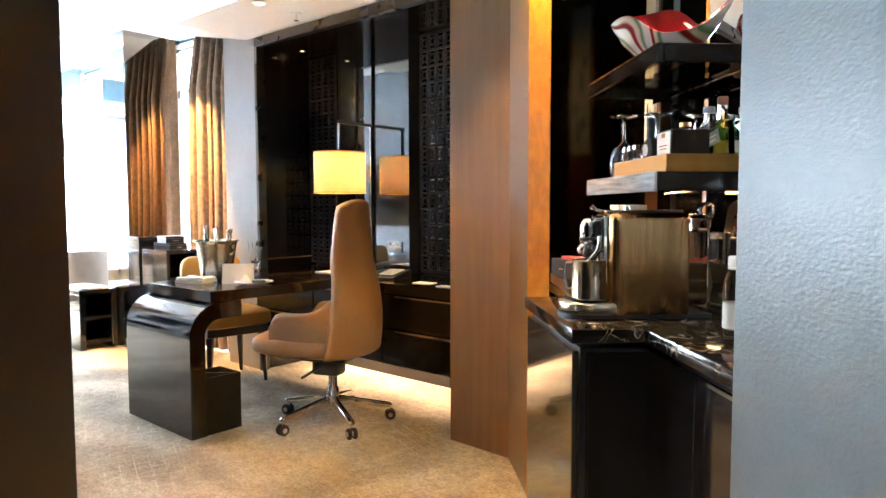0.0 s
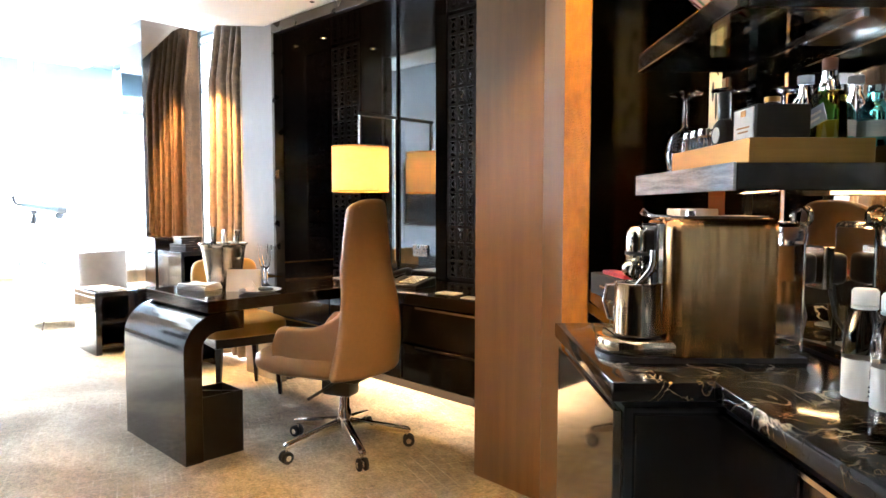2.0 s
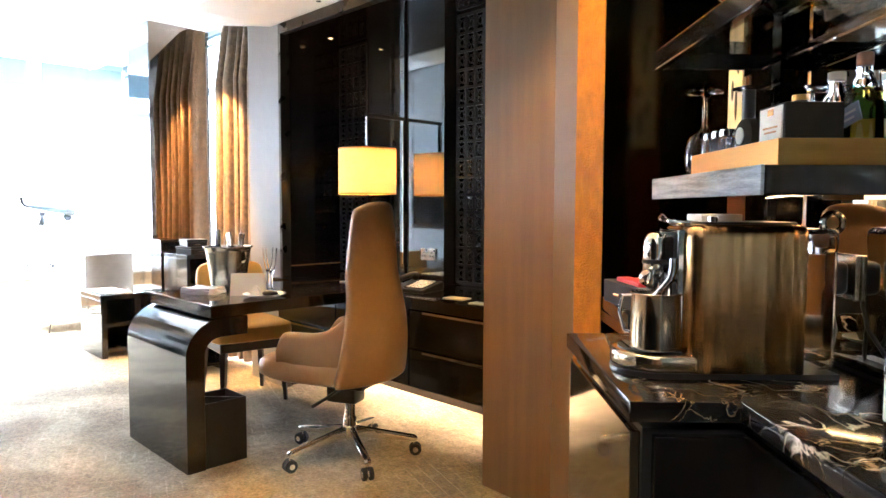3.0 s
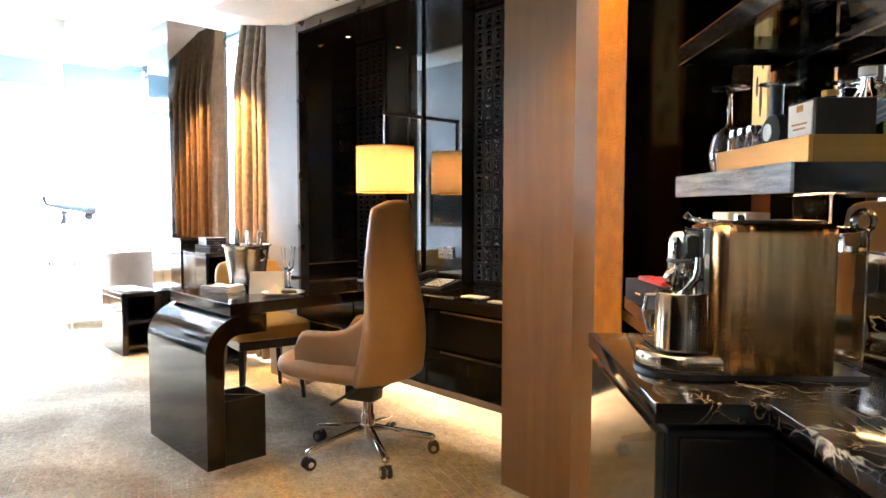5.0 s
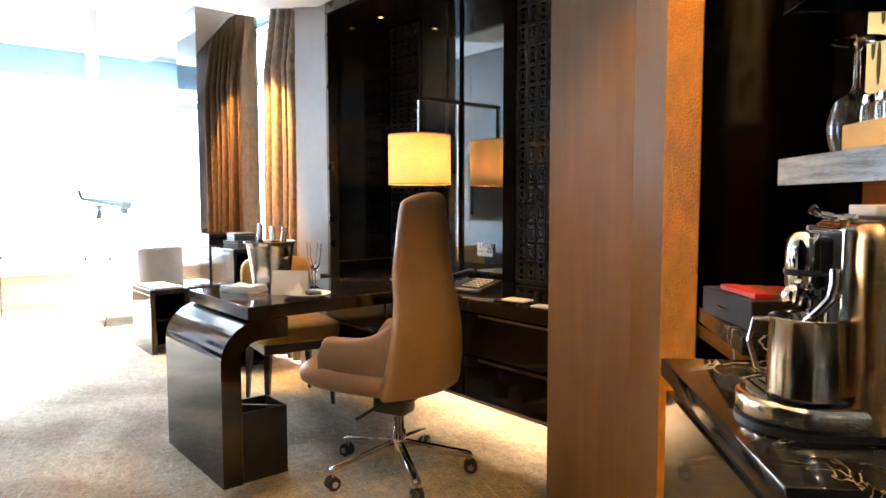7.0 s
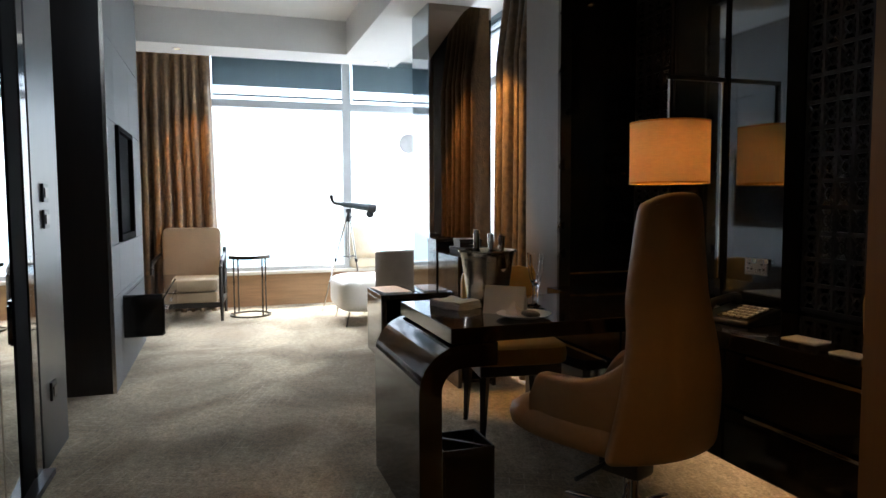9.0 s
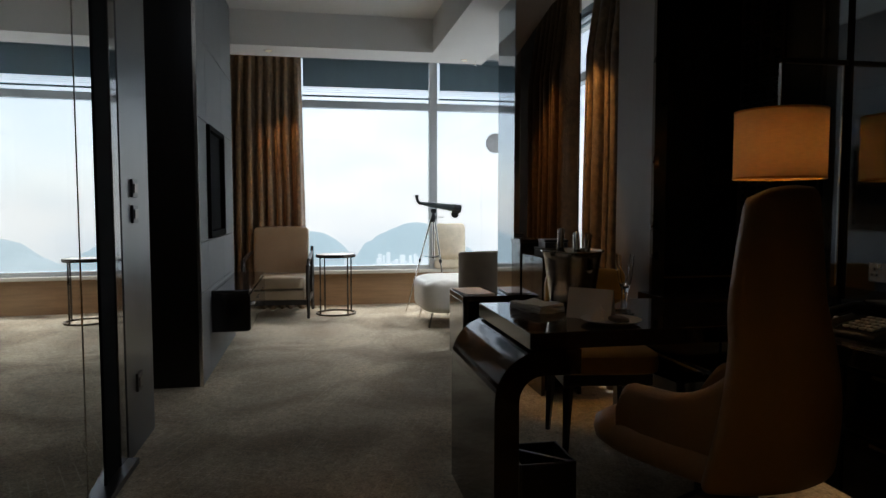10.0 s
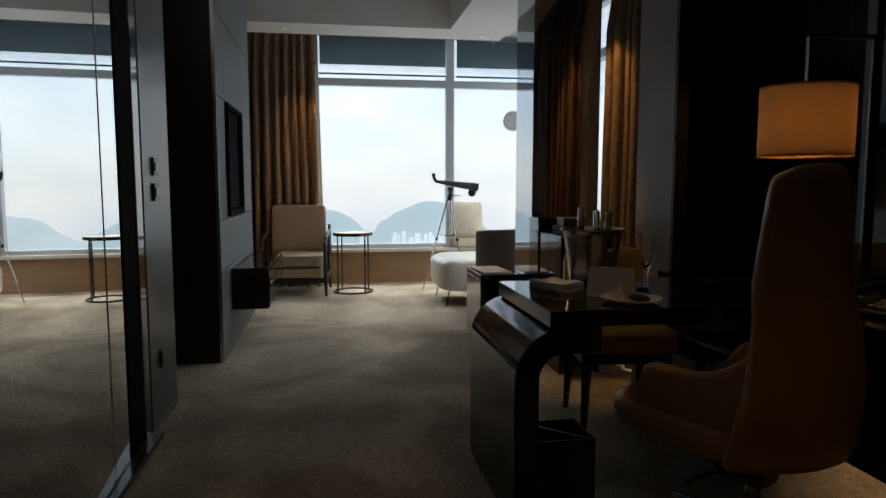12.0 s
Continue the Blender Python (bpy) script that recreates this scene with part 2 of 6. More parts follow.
STONE = material("pale_stone_sill", (0.62, 0.58, 0.5), 0.3, vary=0.12, scale=10)
MIRROR = material("mirror", (0.86, 0.87, 0.86), 0.012, 1.0, vary=0.02, scale=2, rvary=0)
BRONZE_MIRROR = material("bronze_mirror", (0.28, 0.225, 0.18), 0.02, 1.0, vary=0.05, scale=2, rvary=0)
SMOKED_MIRROR = material("smoked_mirror", (0.36, 0.41, 0.45), 0.06, 1.0, vary=0.1, scale=2, rvary=0)
NICHE_MIRROR = material("dark_mirror", (0.215, 0.24, 0.26), 0.04, 0.9, vary=0.1, scale=2, rvary=0)
MATTE_BLACK = material("matte_black_panel", (0.008, 0.008, 0.008), 0.8, vary=0.3, scale=6, spec=0.02)
LATTICE_BACK = material("satin_lattice_backing", (0.34, 0.31, 0.28), 0.22, 0.8, vary=0.2, scale=9)
LATTICE = material("pierced_bronze_screen", (0.012, 0.009, 0.007), 0.45, 0.0, vary=0.3, scale=20)
GLASS = glass("clear_glass")
GLASSWARE = glass("glassware", ior=1.18)
FLUTE_GLASS = glass("flute_glass", ior=1.16)
TINTED_GLASS = glass("smoked_shelf_glass", (0.20, 0.21, 0.21), 0.0, 1.2)
SATIN_PANEL = material("dark_grey_satin_panel", (0.055, 0.058, 0.064), 0.3, vary=0.25, scale=4, stretch=(4, 4, 0.5))
END_WALL = material("dark_satin_panel", (0.004, 0.0035, 0.0035), 0.14, vary=0.4, scale=4, spec=0.25)


# ---- building helpers ----
def bm_box(lo, hi, bevel=0.0, seg=2, bm=None):
    bm = bm or bmesh.new()
    r = bmesh.ops.create_cube(bm, size=1.0)
    c = [(a + b) / 2 for a, b in zip(lo, hi)]
    s = [abs(b - a) for a, b in zip(lo, hi)]
    for v in r["verts"]:
        v.co = Vector((v.co.x * s[0] + c[0], v.co.y * s[1] + c[1], v.co.z * s[2] + c[2]))
    if bevel:
        es = list({e for v in r["verts"] for e in v.link_edges})
        bmesh.ops.bevel(bm, geom=es, offset=bevel, segments=seg, affect="EDGES", profile=0.5)
    return bm


def bm_prism(points, z0, z1, bevel=0.0, bm=None, axis="z"):
    """A prism over a plan outline; axis 'y' takes points as (x, z) and runs from y = z0 to z1, 'x' as (y, z)."""
    bm = bm or bmesh.new()
    put = {"z": lambda a, b, c: (a, b, c), "y": lambda a, b, c: (a, c, b), "x": lambda a, b, c: (c, a, b)}[axis]
    lo = [bm.verts.new(put(a, b, z0)) for a, b in points]
    hi = [bm.verts.new(put(a, b, z1)) for a, b in points]
    n = len(points)
    fs = [bm.faces.new(lo), bm.faces.new(hi)]
    for i in range(n):
        fs.append(bm.faces.new((lo[i], lo[(i + 1) % n], hi[(i + 1) % n], hi[i])))
    bmesh.ops.recalc_face_normals(bm, faces=bm.faces[:])
    if bevel:
        bmesh.ops.bevel(bm, geom=list({e for f in fs for e in f.edges}), offset=bevel, segments=2, affect="EDGES", profile=0.5)
    return bm


def bm_lathe(profile, seg=24, at=(0, 0, 0), bm=None):
    """A turned body from (radius, height) pairs."""
    bm = bm or bmesh.new()
    rings = []
    for r, z in profile:
        if r < 1e-5:
            rings.append([bm.verts.new((at[0], at[1], at[2] + z))])
        else:
            rings.append([bm.verts.new((at[0] + r * math.cos(2 * math.pi * i / seg), at[1] + r * math.sin(2 * math.pi * i / seg), at[2] + z)) for i in range(seg)])
    for a, b in zip(rings, rings[1:]):
        for i in range(seg):
            j = (i + 1) % seg
            if len(a) == 1 and len(b) > 1:
                bm.faces.new((a[0], b[j], b[i]))
            elif len(b) == 1 and len(a) > 1:
                bm.faces.new((a[i], a[j], b[0]))
            elif len(a) > 1:
                bm.faces.new((a[i], a[j], b[j], b[i]))
    bmesh.ops.recalc_face_normals(bm, faces=bm.faces[:])
    return bm


def bm_tube(path, radius, seg=8, bm=None, radii=None):
    """A round bar along a path of points."""
    bm = bm or bmesh.new()
    pts = [Vector(p) for p in path]
    rings, up = [], None
    for i, p in enumerate(pts):
        d = (pts[min(i + 1, len(pts) - 1)] - pts[max(i - 1, 0)]).normalized()
        if up is None:
            up = Vector((0, 0, 1)) if abs(d.z) < 0.9 else Vector((1, 0, 0))
        side = d.cross(up).normalized()
        up = side.cross(d).normalized()
        r = radii[i] if radii else radius
        rings.append([bm.verts.new(p + r * (math.cos(2 * math.pi * k / seg) * side + math.sin(2 * math.pi * k / seg) * up)) for k in range(seg)])
    for a, b in zip(rings, rings[1:]):
        for k in range(seg):
            bm.faces.new((a[k], a[(k + 1) % seg], b[(k + 1) % seg], b[k]))
    bm.faces.new(rings[0])
    bm.faces.new(rings[-1])
    bmesh.ops.recalc_face_normals(bm, faces=bm.faces[:])
    return bm


def bm_grid(nx, ny, f, bm=None, thick=0.0, wrap=False):
    """A sheet of nx by ny points f(i/nx, j/ny), given a back at that thickness."""
    bm = bm or bmesh.new()
    vs = [[bm.verts.new(f(i / nx, j / ny)) for j in range(ny + 1)] for i in range(nx + (0 if wrap else 1))]
    m = len(vs)
    fs = []
    for i in range(nx):
        for j in range(ny):
            fs.append(bm.faces.new((vs[i][j], vs[(i + 1) % m][j], vs[(i + 1) % m][j + 1], vs[i][j + 1])))
    bmesh.ops.recalc_face_normals(bm, faces=fs)
    if thick:
        bmesh.ops.solidify(bm, geom=fs, thickness=thick)
    return bm


def bm_blob(rx, ry, rz, power=4.0, seg=24, rings=14, at=(0, 0, 0), f=None):
    """A rounded cushion: a superellipsoid, bent by f where given."""
    def pw(c):
        return math.copysign(abs(c) ** (2 / power), c)
    bm = bmesh.new()
    rows = []
    for j in range(rings + 1):
        b = -math.pi / 2 + math.pi * j / rings
        row = []
        for i in range(seg):
            a = 2 * math.pi * i / seg
            p = Vector((rx * pw(math.cos(b)) * pw(math.cos(a)), ry * pw(math.cos(b)) * pw(math.sin(a)), rz * pw(math.sin(b))))
            if f:
                p = f(p)
            row.append(bm.verts.new(p + Vector(at)))
        rows.append(row)
    for a, b in zip(rows, rows[1:]):
        for i in range(seg):
            bm.faces.new((a[i], a[(i + 1) % seg], b[(i + 1) % seg], b[i]))
    bmesh.ops.remove_doubles(bm, verts=bm.verts[:], dist=1e-5)
    bmesh.ops.recalc_face_normals(bm, faces=bm.faces[:])
    return bm


def linked(name, bm, mat, smooth=True):
    me = bpy.data.meshes.new(name)
    bm.to_mesh(me)
    bm.free()
    if mat:
        me.materials.append(mat)
    ob = new(name, me)
    if smooth and len(me.polygons) > 60:
        me.polygons.foreach_set("use_smooth", [True] * len(me.polygons))
        me.set_sharp_from_angle(angle=radians(44))
    return ob


def part(name, bm, mat, parent, label="", smooth=True, m=None):
    ob = linked(name, bm, mat, smooth)
    ob.parent = parent
    if m is not None:
        ob.matrix_basis = m
    return tagged(ob, label)


def thing(name, m, label, category, group=""):
    ob = new(name)
    ob.empty_display_size = 0.1
    ob.matrix_basis = m
    return tagged(ob, label, category, group)


def setting(name, bm, mat, label, category, smooth=False):
    return tagged(linked(name, bm, mat, smooth), label, category, kind="structure")


def uv(u, v):
    """Plan point from the bar's own axes, which stand at 45 degrees to the room's."""
    return (0.70711 * (u - v), 0.70711 * (u + v))


BAR = pose(0, 0, 0, 0, 0, 45)

# ---- the large structure ----
ZS, ZD, ZC = 2.61, 2.37, 2.92
setting("floor", bm_box((-8.75, -2.6, -0.12), (2.6, 4.05, 0)), CARPET, "grey-beige patterned carpet with swirls and pale hatching", "floor")

bm = bm_box((-7.40, 2.50, ZS), (-5.00, 3.08, ZC + 0.1))
bm_box((-7.40, 0.30, ZS), (-6.97, 2.50, ZC + 0.1), bm=bm)
bm_prism([(-5.00, ZS), (-3.85, ZD), (-3.85, ZC + 0.1), (-5.00, ZC + 0.1)], 2.50, 3.08, bm=bm, axis="y")
bm_box((-3.85, 2.50, ZD), (-1.0, 3.08, ZC + 0.1), bm=bm)
bm_box((-8.85, -2.6, ZC), (-3.00, 4.10, ZC + 0.12), bm=bm)
bm_box((-3.00, -2.6, ZD), (2.6, 2.50, ZD + 0.15), bm=bm)
bm_box((-1.00, 2.50, ZD), (2.6, 3.75, ZD + 0.15), bm=bm)
setting("ceiling", bm, PLASTER, "white painted plaster ceiling with a stepped soffit", "ceiling")

# west and north window walls
XW, YN = -8.56, 3.80
west = setting("wall_west", bm_box((XW - 0.14, 0.30, 0.0), (XW, YN + 0.10, 0.37)), SILL_WOOD, "low oak-veneered window wall", "wall")
north = setting("wall_north", bm_box((XW, YN, 0.0), (-3.80, YN + 0.14, 0.37)), SILL_WOOD, "low oak-veneered window wall", "wall")
setting("trim", bm_box((XW - 0.16, 0.30, 0.37), (XW + 0.05, YN - 0.05, 0.41), 0.006), STONE, "pale stone window sill", "sill")
setting("trim", bm_box((XW - 0.16, YN - 0.05, 0.37), (-3.80, YN + 0.16, 0.41), 0.006), STONE, "pale stone window sill", "sill")


def window(name, m, spans, z0, z1, zt, slats):
    """A run of windows along its own x: frame, transom, mullions, panes and half-raised blinds."""
    w = thing(name, m, "tall aluminium window with half-raised venetian blinds", "window")
    w["kind"] = "structure"
    a, b = spans[0][0], spans[-1][1]
    part("window_frame", bm_box((a - 0.05, -0.05, z0), (b + 0.05, 0.03, z0 + 0.05), 0.004), ALU, w)
    part("window_frame", bm_box((a - 0.05, -0.05, z1 - 0.05), (b + 0.05, 0.03, z1), 0.004), ALU, w)
    part("transom", bm_box((a, -0.06, zt), (b, 0.04, zt + 0.085), 0.004), ALU, w)
    for i, (p, q) in enumerate(spans):
        part("mullion", bm_box((p - 0.05, -0.065, z0), (p + 0.05, 0.045, z1), 0.004), ALU, w)
        for lo, hi in ((z0 + 0.05, zt), (zt + 0.085, z1 - 0.05)):
            pane = part("pane", bm_box((p + 0.05, 0.0, lo), (q - 0.05, 0.008, hi)), GLASS, w, "clear window pane")
            pane.visible_shadow = False
        blind = part("blind", bm_box((p + 0.06, -0.15, z1 - 0.09), (q - 0.06, -0.10, z1 - 0.04), 0.004), BLIND, w, "blue-grey venetian blind")
        slat = None
        for k in range(slats):
            z = z1 - 0.10 - k * 0.022
            if slat is None:
                sb = bm_box((p + 0.065, -0.0125, -0.0008), (q - 0.065, 0.0125, 0.0008))
                slat = part("slat", sb, BLIND, blind, smooth=False)
                slat.matrix_basis = pose(0, -0.125, z, 70)
            else:
                s2 = slat.copy()
                scene.collection.objects.link(s2)
                s2.matrix_basis = pose(0, -0.125, z, 70 if k < slats - 3 else 18)
        part("bottom_rail", bm_box((p + 0.06, -0.14, z1 - 0.135 - slats * 0.022), (q - 0.06, -0.11, z1 - 0.115 - slats * 0.022), 0.003), BLIND, blind)
    part("mullion", bm_box((b - 0.05, -0.065, z0), (b + 0.05, 0.045, z1), 0.004), ALU, w)
    return w


# own x of the west window runs along +y of the room, its inside is -y of its own
window("window_1", pose(XW - 0.06, 0, 0, 0, 0, 90), [(0.55, 1.20), (1.20, 2.78), (2.78, 3.78)], 0.41, 2.92, 2.30, 17)
window("window_2", pose(0, YN + 0.06, 0), [(-8.50, -7.0), (-7.0, -5.5), (-5.5, -4.0)], 0.41, 2.92, 2.30, 2)
setting("wall_corner", bm_box((XW - 0.2, YN - 0.02, 0.41), (XW + 0.04, YN + 0.2, ZC)), ALU, "aluminium corner post between the windows", "wall")

# north side: fin beside the curtain, niche, pillar
setting("wall_fin", bm_box((-4.16, 3.05, 0), (-3.745, 3.11, ZC)), GREY_WALL, "narrow wall in grey silk wallcovering", "wall")
setting("wall_fin", bm_box((-3.80, 3.11, 0), (-3.745, 4.05, ZC)), BROWN_LACQUER, "dark brown lacquered side panel of the niche", "wall")
setting("wall_niche", bm_box((-3.745, 3.56, 0), (-1.0, 3.72, ZC)), DARK_WALL, "dark timber back wall of the desk niche", "wall")
setting("niche_ceiling", bm_box((-3.745, 3.08, 2.30), (-1.0, 3.56, 2.5)), BROWN_LACQUER, "dark lacquered niche top", "ceiling")
setting("trim", bm_box((-3.745, 3.035, 0.0), (-3.715, 3.10, 2.30), 0.003), DARK_METAL, "bronze metal edge trim of the niche", "trim")
setting("trim", bm_box((-3.745, 3.035, 2.30), (-1.76, 3.08, 2.365), 0.003), DARK_METAL, "bronze metal edge trim of the niche", "trim")
PA, PB = uv(1.0, 2.80), uv(1.0, 2.575)
setting("pillar", bm_prism([(-1.77, 2.83), (-1.40, 2.81), PA, PB, uv(1.10, 2.60), (-1.02, 3.72), (-1.77, 3.72)], 0, ZC), PILLAR_WOOD, "pillar clad in brown wood veneer", "pillar")
# bar alcove
G0, G1 = uv(1.00, 2.60), uv(1.05, 2.50)
setting("wall_gold", bm_prism([uv(1.0, 2.572), uv(1.062, 2.472), uv(1.13, 2.55), uv(1.10, 2.60)], 0, ZD), GOLD_WALL, "gold hammered wallcovering lit from above", "wall")
setting("wall_bar_end", bm_prism([uv(1.064, 2.472), uv(1.47, 2.625), uv(1.47, 2.74), uv(1.13, 2.62)], 0, ZD), END_WALL, "dark glossy end wall of the bar", "wall")
# red-brown strips between dark panels imitate the gold wall's amber reflection
for v0, v1, mt, lb in ((2.06, 2.13, RED_STRIP, "red-brown strip at the bar's back, coloured for an amber reflection"), (2.13, 2.32, END_WALL, "dark glossy back panel of the bar"), (2.32, 2.44, RED_STRIP, "red-brown strip at the bar's back, coloured for an amber reflection"), (2.44, 2.70, END_WALL, "dark glossy back panel of the bar")):
    setting("wall_bar_back", bm_prism([uv(1.425, v0), uv(1.425, v1), uv(1.55, v1), uv(1.55, v0)], 0, ZD), mt, lb, "wall")
setting("wall_bar_back", bm_prism([uv(1.395, 0.9), uv(1.395, 2.06), uv(1.55, 2.06), uv(1.55, 0.9)], 0, ZD), DARK_WALL, "dark back wall behind the bar mirror", "wall")
setting("bar_mirror", bm_prism([uv(1.365, 0.97), uv(1.365, 2.045), uv(1.395, 2.045), uv(1.395, 0.97)], 0.89, ZD), MIRROR, "frameless mirror behind the bar", "mirror")
setting("trim", bm_prism([uv(1.355, 2.045), uv(1.355, 2.06), uv(1.395, 2.06), uv(1.395, 2.045)], 0.89, ZD), CHROME, "chrome edge strip of the bar mirror", "trim")
setting("wall_hall", bm_prism([uv(1.0, -2.2), uv(1.0, 0.965), uv(1.55, 0.965), uv(1.55, -2.2)], 0, ZD, 0.004), HALL_WALL, "hall wall in pearl grey embossed wallcovering", "wall")
# hall: opposite wall and end
setting("wall_hall", bm_prism([uv(-0.11, -2.2), uv(-0.25, -2.2), uv(-0.25, 1.18), uv(-0.11, 1.18)], 0, ZD), DARK_WALL, "dark timber hall wall", "wall")
# unseen closing wall; its oak colour is there to reflect in the coffee machine
setting("wall_hall_end", bm_prism([uv(-0.25, -2.3), uv(1.55, -2.3), uv(1.55, -2.2), uv(-0.25, -2.2)], 0, ZD), SILL_WOOD, "unseen oak-coloured wall closing the end of the hall", "wall")
# south side
setting("wall_south", bm_box((-4.16, 0.16, 0), (-0.95, 0.29, ZC)), DARK_WALL, "dark timber wall behind the mirror doors", "wall")
setting("wall_south", bm_box((-4.32, 0.40, 0), (-3.83, 0.556, ZC), 0.003), SATIN_PANEL, "narrow dark grey panelled wall with switches", "wall")
setting("wall_south", bm_box((-5.12, 0.24, 0), (-4.16, 0.36, ZC)), DARK_WALL, "dark timber recess wall", "wall")
setting("wall_south", bm_box((-6.86, 0.28, 0), (-5.12, 0.66, ZC)), DARK_WALL, "dark timber core of the television wall", "wall")
setting("wall_south", bm_box((XW - 0.14, 0.28, 0), (-6.86, 0.40, ZC)), PILLAR_WOOD, "brown veneered wall beside the window", "wall")
setting("trim", bm_box((-4.62, 0.36, 0), (-4.55, 0.40, ZC), 0.003), SILL_WOOD, "light wood strip in the dark recess", "trim")


# brass strip stands in for the lamp's orange glint along a groove
setting("trim", bm_box((-3.745, 3.10, 0.800), (-3.739, 3.54, 0.808), 0.001), BRASS, "thin brass line for the lamp's orange glint on the niche side", "trim")
# column clad with mirror
setting("column", bm_box((-5.58, 2.77, 0), (-5.17, 3.24, ZS)), DARK_WALL, "square structural column", "column")
setting("mirror_cladding", bm_box((-5.17, 2.765, 0.0), (-5.16, 3.24, ZS)), BRONZE_MIRROR, "bronze mirror cladding of the column", "mirror")
setting("mirror_cladding", bm_box((-5.58, 2.758, 0.0), (-5.162, 2.768, ZS)), SMOKED_MIRROR, "grey mirror cladding of the column", "mirror")
# mirror doors
for x0, w, y, seam, st in ((-2.26, 1.25, 0.594, 0.62, 0.0), (-3.73, 1.45, 0.53, 0.45, 0.22)):
    d = thing("mirror_door", pose(x0, y, 0.03, 0, 0, 2.4), "sliding wardrobe door faced with bevelled mirror", "door", "mirror doors")
    part("frame", bm_box((-0.03, -0.03, 0), (st, 0.016, 2.55), 0.004), MATTE_BLACK, d)
    part("frame", bm_box((w, -0.03, 0), (w + 0.02, 0.012, 2.55), 0.004), LACQUER, d)
    part("frame", bm_box((st, -0.03, 2.5), (w, 0.012, 2.55), 0.004), LACQUER, d)
    part("mirror_panel", bm_box((st, -0.01, 0), (seam - 0.004, 0.010, 2.5), 0.006, 1), MIRROR, d, "bevelled mirror panel", smooth=False)
    part("mirror_panel", bm_box((seam + 0.004, -0.01, 0), (w, 0.010, 2.5), 0.006, 1), MIRROR, d, "bevelled mirror panel", smooth=False)
    part("seam_strip", bm_box((seam - 0.004, -0.01, 0), (seam + 0.004, 0.013, 2.5), 0.001), CHROME, d, "chrome strip between the panels")
setting("trim", bm_box((-3.83, 0.45, 0), (-0.95, 0.60, 0.028), 0.003), EBONY, "black floor track of the sliding doors", "trim")
setting("trim", bm_box((-3.83, 0.40, 0.0), (-3.725, 0.552, ZC), 0.008), LACQUER, "black lacquered door jamb", "trim")


def arc(cx, cy, r, a0, a1, n):
    return [(cx + r * math.cos(radians(a0 + (a1 - a0) * k / n)), cy + r * math.sin(radians(a0 + (a1 - a0) * k / n))) for k in range(n + 1)]


# ---- desk zone ----
def desk():
    d = thing("desk", pose(-3.10, 1.966, 0), "black lacquered writing desk with a rounded waterfall end", "desk")
    r, t = 0.17, 0.085
    out = [(0.0, 0.0)] + arc(r, 0.685 - r, r, 180, 90, 16) + [(0.30, 0.685), (0.30, 0.685 - t)] + arc(r, 0.685 - r, r - t, 90, 180, 16) + [(t, 0.0)]
    part("end_panel", bm_prism(out, -0.35, 0.35, axis="x"), LACQUER, d)
    part("tabletop", bm_box((-0.35, 0.12, 0.688), (0.35, 0.98, 0.745), 0.003), LACQUER, d)
    return d


def waste_bin():
    b = thing("waste_bin", pose(-2.858, 2.157, 0), "square black leather waste bin standing under the desk", "bin")
    s, h, t = 0.10, 0.30, 0.008
    for lo, hi in (((-s, -s, 0), (s, -s + t, h)), ((-s, s - t, 0), (s, s, h)), ((-s, -s + t, 0), (-s + t, s - t, h)), ((s - t, -s + t, 0), (s, s - t, h))):
        part("side", bm_box(lo, hi, 0.002), BLACK, b)
    part("base", bm_box((-s + t, -s + t, 0.004), (s - t, s - t, 0.012)), BLACK, b)
    part("liner", bm_prism([(-s + t, -s + t), (s - t, s - t), (s - t, s - t - 0.02), (-s + 0.02 + t, -s + t)], h - 0.006, h - 0.002), BLACK, b)


